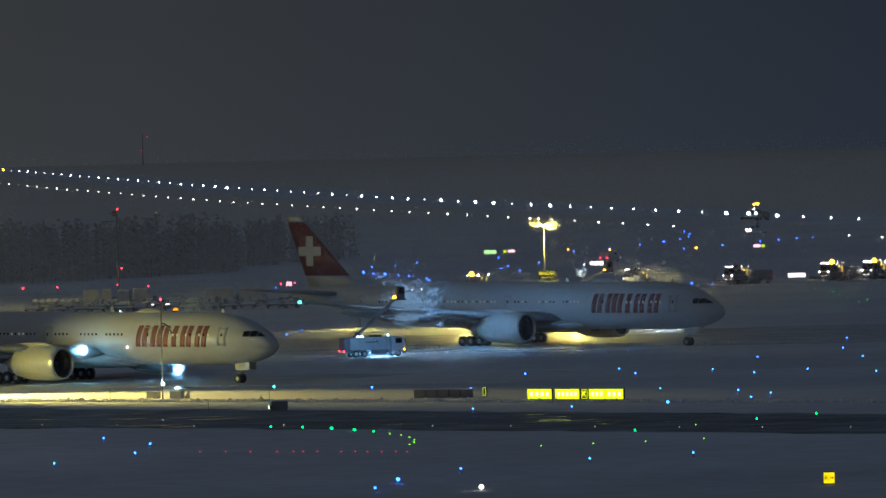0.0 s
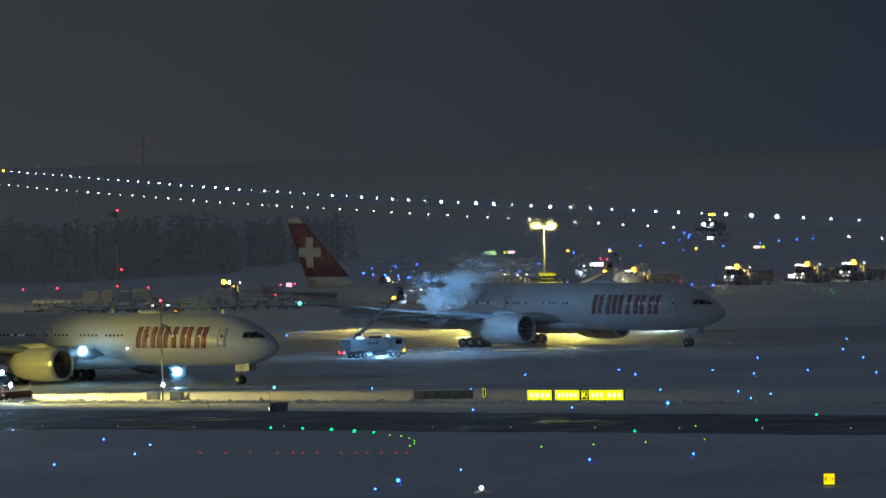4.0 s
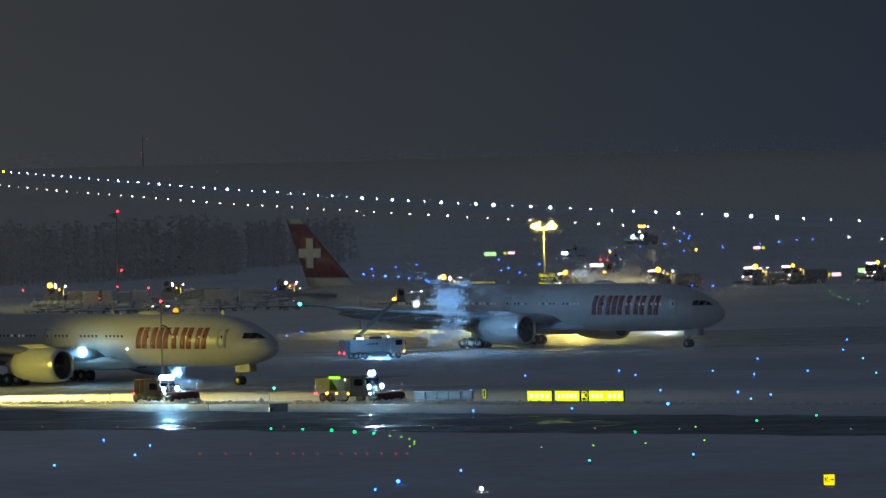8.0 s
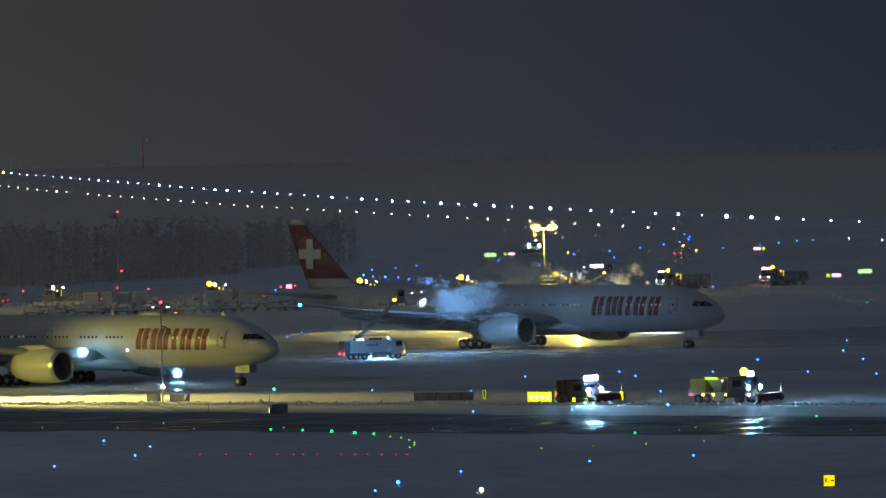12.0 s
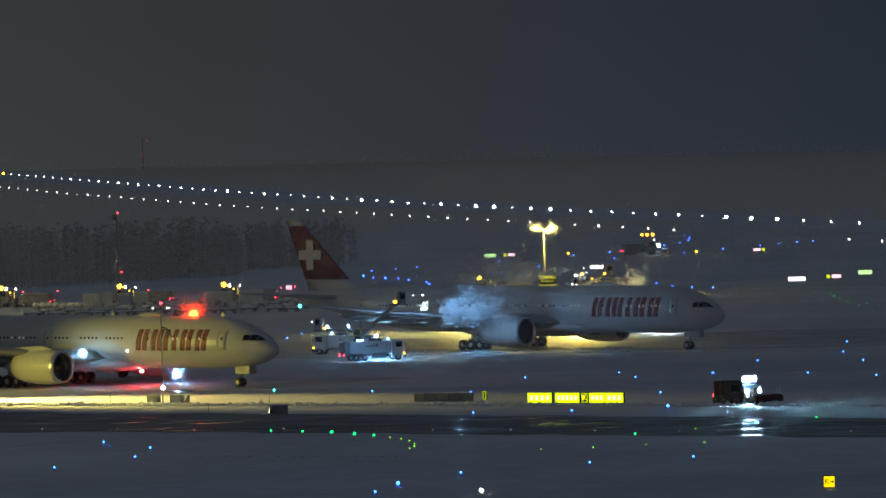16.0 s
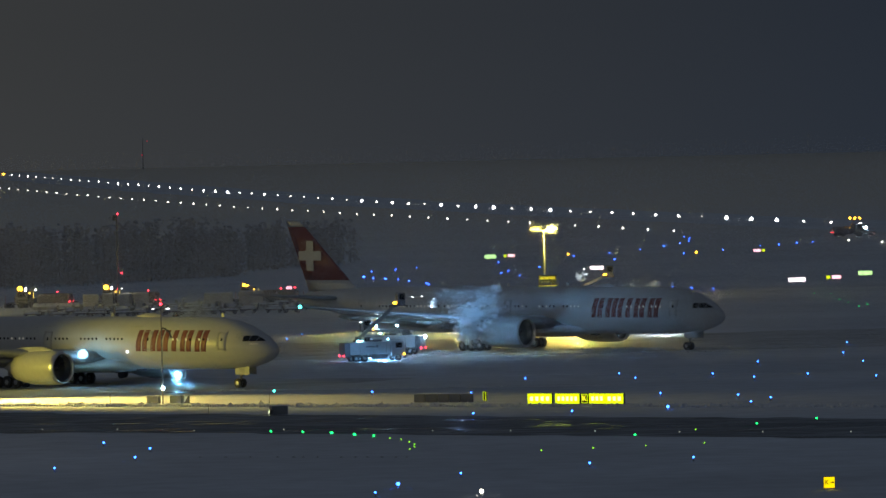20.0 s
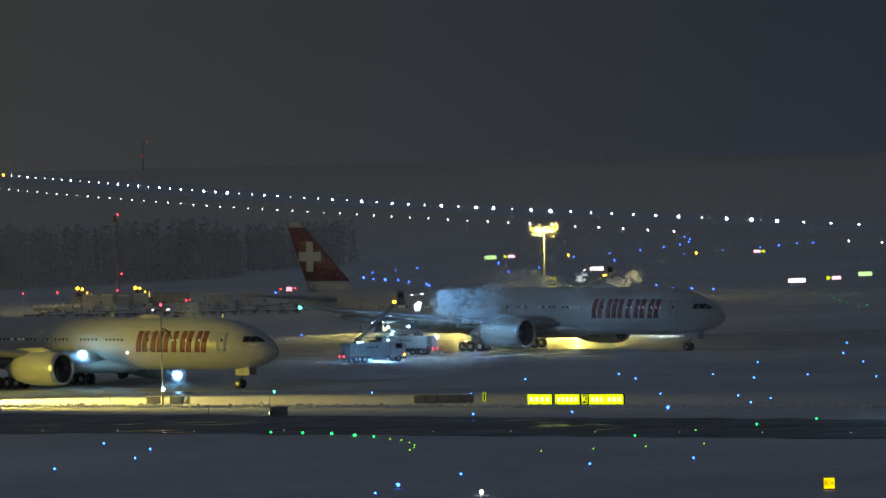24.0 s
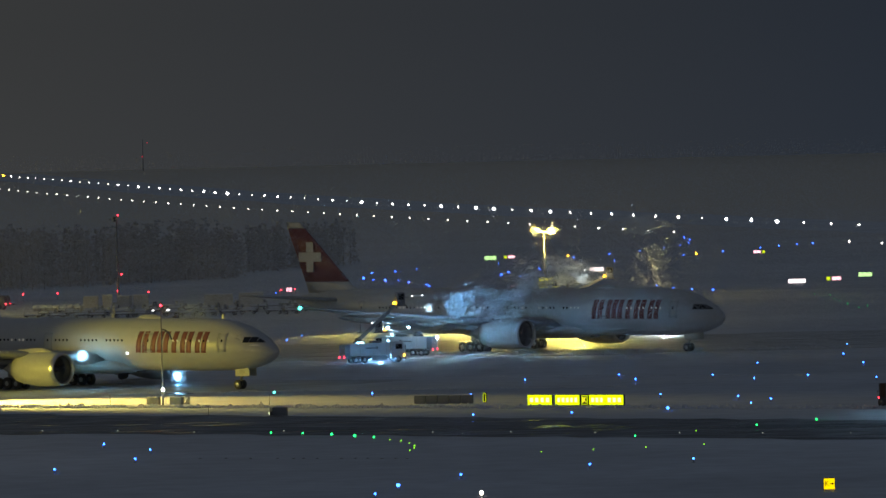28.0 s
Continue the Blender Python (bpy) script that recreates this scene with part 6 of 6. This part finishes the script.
    walk(ploughs["rw1"], [(0, heading(78.5, 1855.32, 240, -0.32)), (0.5, heading(77.28, 1850.02, 240, -0.31)), (1, heading(73.91, 1830.16, 240, -0.29)), (2, heading(65.07, 1763.06, 240, -0.26)), (3, heading(63.32, 1737.79, 240, -0.25)), (5.5, heading(57.62, 1685.24, 240, -0.22)), (6, heading(54.98, 1668.26, 240, -0.21)), (7, heading(49.61, 1635.61, 240, -0.2)), (8, heading(42.43, 1593.67, 240, -0.17)), (9, heading(33.65, 1562.51, 240, -0.16)), (10, heading(25.75, 1543.75, 240, -0.15)), (11, heading(19.7, 1535.24, 240, -0.14)), (12, heading(19.07, 1532.43, 265, -0.14)), (12.5, heading(23.65, 1516.93, 325, -0.14)), (14.5, heading(34.46, 1509.73, 375, -0.13)), (15, heading(37.11, 1513.72, 375, -0.13)), (16, heading(43.78, 1514.46, 375, -0.13)), (17, heading(52.84, 1523.79, 375, -0.14)), (18, heading(63.91, 1561.81, 375, -0.16)), (19, heading(76.74, 1613.72, 375, -0.18)), (20, heading(95.78, 1677.02, 375, -0.22)), (21, heading(101.49, 1694.67, 375, -0.22)), (22, heading(114.81, 1702.64, 375, -0.23)), (28, heading(163.46, 1746.28, 375, -0.25))])
    walk(ploughs["rw2"], [(0, heading(70.0, 1680.19, 212, -0.22)), (0.5, heading(68.55, 1676.58, 212, -0.22)), (2, heading(67.19, 1662.13, 212, -0.21)), (3, heading(64.29, 1634.27, 212, -0.19)), (3.5, heading(61.56, 1618.93, 212, -0.19)), (5.5, heading(46.64, 1570.45, 212, -0.16)), (6, heading(41.29, 1546.97, 212, -0.15)), (8, heading(24.69, 1488.64, 212, -0.12)), (9, heading(16.49, 1425.53, 212, -0.09)), (10, heading(9.5, 1335, 212, terrain(1335))), (11, heading(6.5, 1245, 212, terrain(1245))), (12.5, heading(6, 1160, 212, 0)), (28, heading(6, 1120, 212, 0))])
    walk(ploughs["rw3"], [(t, heading(x, y, 60, terrain(y))) for t, x, y in ((0, 33.6, 1426.2), (9, 33.6, 1426.2), (9.5, 33.6, 1426.2), (10, 35.7, 1449.9), (10.5, 37.2, 1451.1), (11, 40.8, 1458.6), (11.5, 45.0, 1465.7), (12, 49.6, 1478.5), (12.5, 54.6, 1517.1), (14.5, 91.3, 1580.0), (15, 95.8, 1588.7), (16, 109.8, 1628.7), (28, 185.8, 1828.7))])
    walk(beacon_a, [(t, pose(-1.0, 0, z)) for t, z in ((0, 3.35), (7.2, 3.35), (7.3, 2.4), (10.7, 2.4), (10.8, 3.35), (12.4, 3.35), (28, 3.35))])
    # the second truck backs in under the wing
    walk(truck_second, [(t, heading(x, 941.5 - 0.36 * x, 160)) for t, x in ((0, -40.7), (12.5, -40.7), (14.5, -21.5), (15, -18.3), (16, -13.2), (17, -9.8), (18, -7.4), (19, -6.9), (21, -6.85), (21.5, -6.2), (24, -5.4), (28, -5.4))])
    walk(boom_near, [(t, pose(-2.4, 0, 3.3, 0, -41 - a, -5 + b)) for t, a, b in ((0, 0, 0), (2, 1, 2), (3.5, 1, 1), (6, -1, -2), (8, 0, 1), (10, -1, 3), (12, 0, 0), (15, -1, 0), (17, -2, 3), (20, -2, 4), (23.5, 1, -2), (26, 0, -3), (28, 0, -1))])

    # spray and steam drift as rigid clouds
    waft("spray_plume", [(0, -5.4, 941, 6.7), (1, -1.9, 941, 4.3), (2, -1.2, 941, 5.5), (3, -0.8, 941, 5.8), (4.5, -1.9, 941, 6.3), (6, -4.4, 941, 6.0), (7, -3.0, 941, 5.6), (8, 0.3, 941, 6.0), (9, 0.9, 941, 2.7), (10, 0.2, 941, 1.7), (11, -0.5, 941, 5.3), (12, 0.3, 941, 6.1), (15, 1.0, 941, 5.8), (16, 1.0, 941, 5.1), (17, 2.4, 941, 4.7), (18, 0.3, 941, 5.9), (19, 2.4, 941, 3.3), (20, 3.1, 941, 2.6), (21, 1.0, 941, 5.9), (24, 0.3, 941, 6.4), (26, 1.0, 941, 6.1), (28, 1.7, 941, 6.1)])
    waft("spray_cloud", [(0, -3.7, 941, 5.4), (1, 0.2, 941, 2.5), (2, 1.8, 941, 8.6), (3, 2.5, 941, 10.5), (4, 3.3, 941, 10.1), (6, -0.5, 941, 4.5), (7, 1.0, 941, 7.4), (8, 0.2, 941, 3.1), (9, 0.5, 941, 0.5), (10, 0.2, 941, 3.8), (11, 3.2, 941, 5.6), (12, 3.9, 941, 6.7), (13.5, 6.8, 941, 7.4), (15, 4.6, 941, 5.7), (16, 4.6, 941, 6.1), (17, 3.4, 941, 1.8), (18, 3.9, 941, 6.5), (19, 4.6, 941, 6.2), (21, 4.6, 941, 6.6), (24, 4.6, 941, 6.7), (26, 6.1, 941, 7.4), (27, 8.3, 941, 8.4), (28, 11.2, 941, 9.1)])
    waft("spray_veil", [(0, -4.7, 941, 8.0), (1, -2.9, 941, 8.7), (2, -0.8, 941, 8.0), (3, 0.3, 941, 8.0), (5, -0.4, 941, 7.3), (6, -6.3, 941, 5.7), (7, 0.3, 941, 6.3), (8, 1.0, 941, 8.1), (9, 3.5, 941, 6.6), (10, 1.0, 941, 6.0), (11, -2.6, 941, 8.3), (12, 1.8, 941, 7.5), (15, 6.8, 941, 6.0), (16, 6.1, 941, 6.4), (17, 4.6, 941, 6.8), (18, 6.1, 941, 6.1), (20, 3.9, 941, 6.2), (22, 4.6, 941, 5.9), (24, 6.1, 941, 6.3), (26, 4.6, 941, 6.3), (27, 5.3, 941, 6.7), (28, 6.8, 941, 6.7)])
    waft("spray_jet", [(0, -5.7, 933, 7.0), (1, -5.0, 933, 6.7), (2, -4.6, 933, 6.6), (3, -4.6, 933, 6.7), (6, -6.9, 933, 6.7), (7, -4.9, 933, 6.3), (8, -3.5, 933, 6.3), (9, -2.7, 933, 6.3), (10, -3.0, 933, 6.3), (12, -2.7, 933, 6.4), (16, -2.5, 933, 6.1), (18, -1.5, 933, 6.1), (20, -1.3, 933, 6.6), (22, -1.9, 933, 6.3), (24, -3.3, 933, 6.3), (26, -3.0, 933, 6.4), (28, -1.9, 933, 6.2)])
    waft("steam_drift", [(0, 28.5, 988, 7.2), (1, 30.0, 988, 7.6), (2, 17.1, 988, 7.9), (3, 4.9, 988, 9.0), (3.5, 5.7, 988, 9.7), (5.5, 4.9, 988, 9.0), (6, 5.7, 988, 8.3), (7, 16.3, 988, 6.9), (8, 17.8, 988, 7.3), (12, 8.7, 988, 8.0), (13, 13.3, 988, 9.1), (15, 11.0, 988, 8.8), (16, 6.8, 988, 9.6), (17, 8.0, 988, 3.4), (18, 8.4, 988, 5.9), (19, 6.2, 988, 8.7), (20, 5.7, 988, 5.0), (22, 7.0, 988, 5.6), (24, 10.2, 988, 7.6), (26, 16.3, 988, 8.6), (27, 16.4, 988, 10.1), (28, 14.8, 988, 9.8)], 1.078)
    waft("steam_column", [(0, 23.9, 988, 5.4), (1, 25.4, 988, 6.5), (3, 26.2, 988, 7.0), (6, 20.9, 988, 7.2), (7, 23.2, 988, 9.4), (8, 26.2, 988, 9.0), (9, 24.7, 988, 7.2), (12, 23.9, 988, 7.3), (12.5, 25.5, 988, 8.8), (14.5, 22.4, 988, 6.6), (16, 26.2, 988, 7.7), (17, 31.0, 988, 9.9), (18, 30.0, 988, 5.2), (23, 23.9, 988, 6.1), (25, 23.9, 988, 7.6), (26.5, 23.2, 988, 9.2), (27, 24.7, 988, 9.9), (28, 28.9, 988, 11.4)], 1.078)
    waft("steam_wisp", [(0, 8.7, 988, 7.3), (2, 3.4, 988, 8.6), (3, 4.2, 988, 9.7), (5, 2.6, 988, 7.6), (8, 23.2, 988, 7.9), (10, 15.6, 988, 7.4), (12, 11.0, 988, 9.1), (15, 13.3, 988, 8.4), (16, 10.3, 988, 9.2), (17, 10.0, 988, 3.6), (18, 8.7, 988, 4.6), (20, 10.5, 988, 4.6), (22, 11.8, 988, 6.2), (25, 8.7, 988, 8.8), (27, 11.0, 988, 8.7), (28, 27.1, 988, 15.6)], 1.078)

    # the amber lamp's lens rises out of its cup when it flashes
    rows = []
    for t, up in ((0, 0.6), (0.3, 0.6), (0.6, 0.4), (0.9, 0.6), (1.2, 0.7), (1.5, 0.2), (1.8, 0.7), (2.1, 0.2), (2.4, 1), (2.7, 0.2), (3.0, 1), (3.3, 0.2), (3.5, 1), (3.7, 0.2), (5.8, 0.25), (7.8, 0.2), (7.95, 1), (8.15, 1), (8.4, 0.2), (9.1, 0.9), (9.4, 0.2), (12.2, 0.25), (12.8, 0), (28, 0)):
        rows.append((t, pose(0, 0, 7.00 - 0.55 * (1 - up))))
    walk(amber_lens, rows)
    walk(service_truck, [(t, heading(x, y, -8)) for t, x, y in ((0, -40.5, 905), (1, -39.9, 905), (2, -38.8, 905), (3.5, -38.2, 905), (6, -38.0, 905), (11, -37.8, 905), (12.2, -37.5, 897), (14, -37.2, 882), (28, -37.2, 882))])

    # the stop bar's lenses drop into their footings when the bar is cleared
    for light in stop_bar:
        for lens in light.children:
            if lens.name.startswith("lens"):
                walk(lens, [(0, pose(0, 0, 0)), (13.2, pose(0, 0, 0)), (13.4, pose(0, 0, -0.35)), (28, pose(0, 0, -0.35))])

    # snow sinks past the lamps
    walk(flakes, [(0, pose(0, 0, 0.9)), (28, pose(-0.6, 0, -0.9))])
    # the strobe lamps show for an instant
    for lens, x, z, up, flashes in ((strobe_near, -7.1, 8.05, 1, ((16.0, 0.25), (21.0, 0.05))), (strobe_belly, -15.5, 1.95, -1, ((16.0, -0.2),)), (belly_far, -15.5, 1.95, -1, ((6.5, -0.2),))):
        low = pose(x, 0, z - 0.75 * up)
        rows = [(0, low)]
        for t, lift in flashes:
            high = pose(x, 0, z + lift)
            rows += [(t - 0.12, low), (t - 0.06, high), (t + 0.06, high), (t + 0.12, low)]
        walk(lens, rows + [(28, low)])


motions()
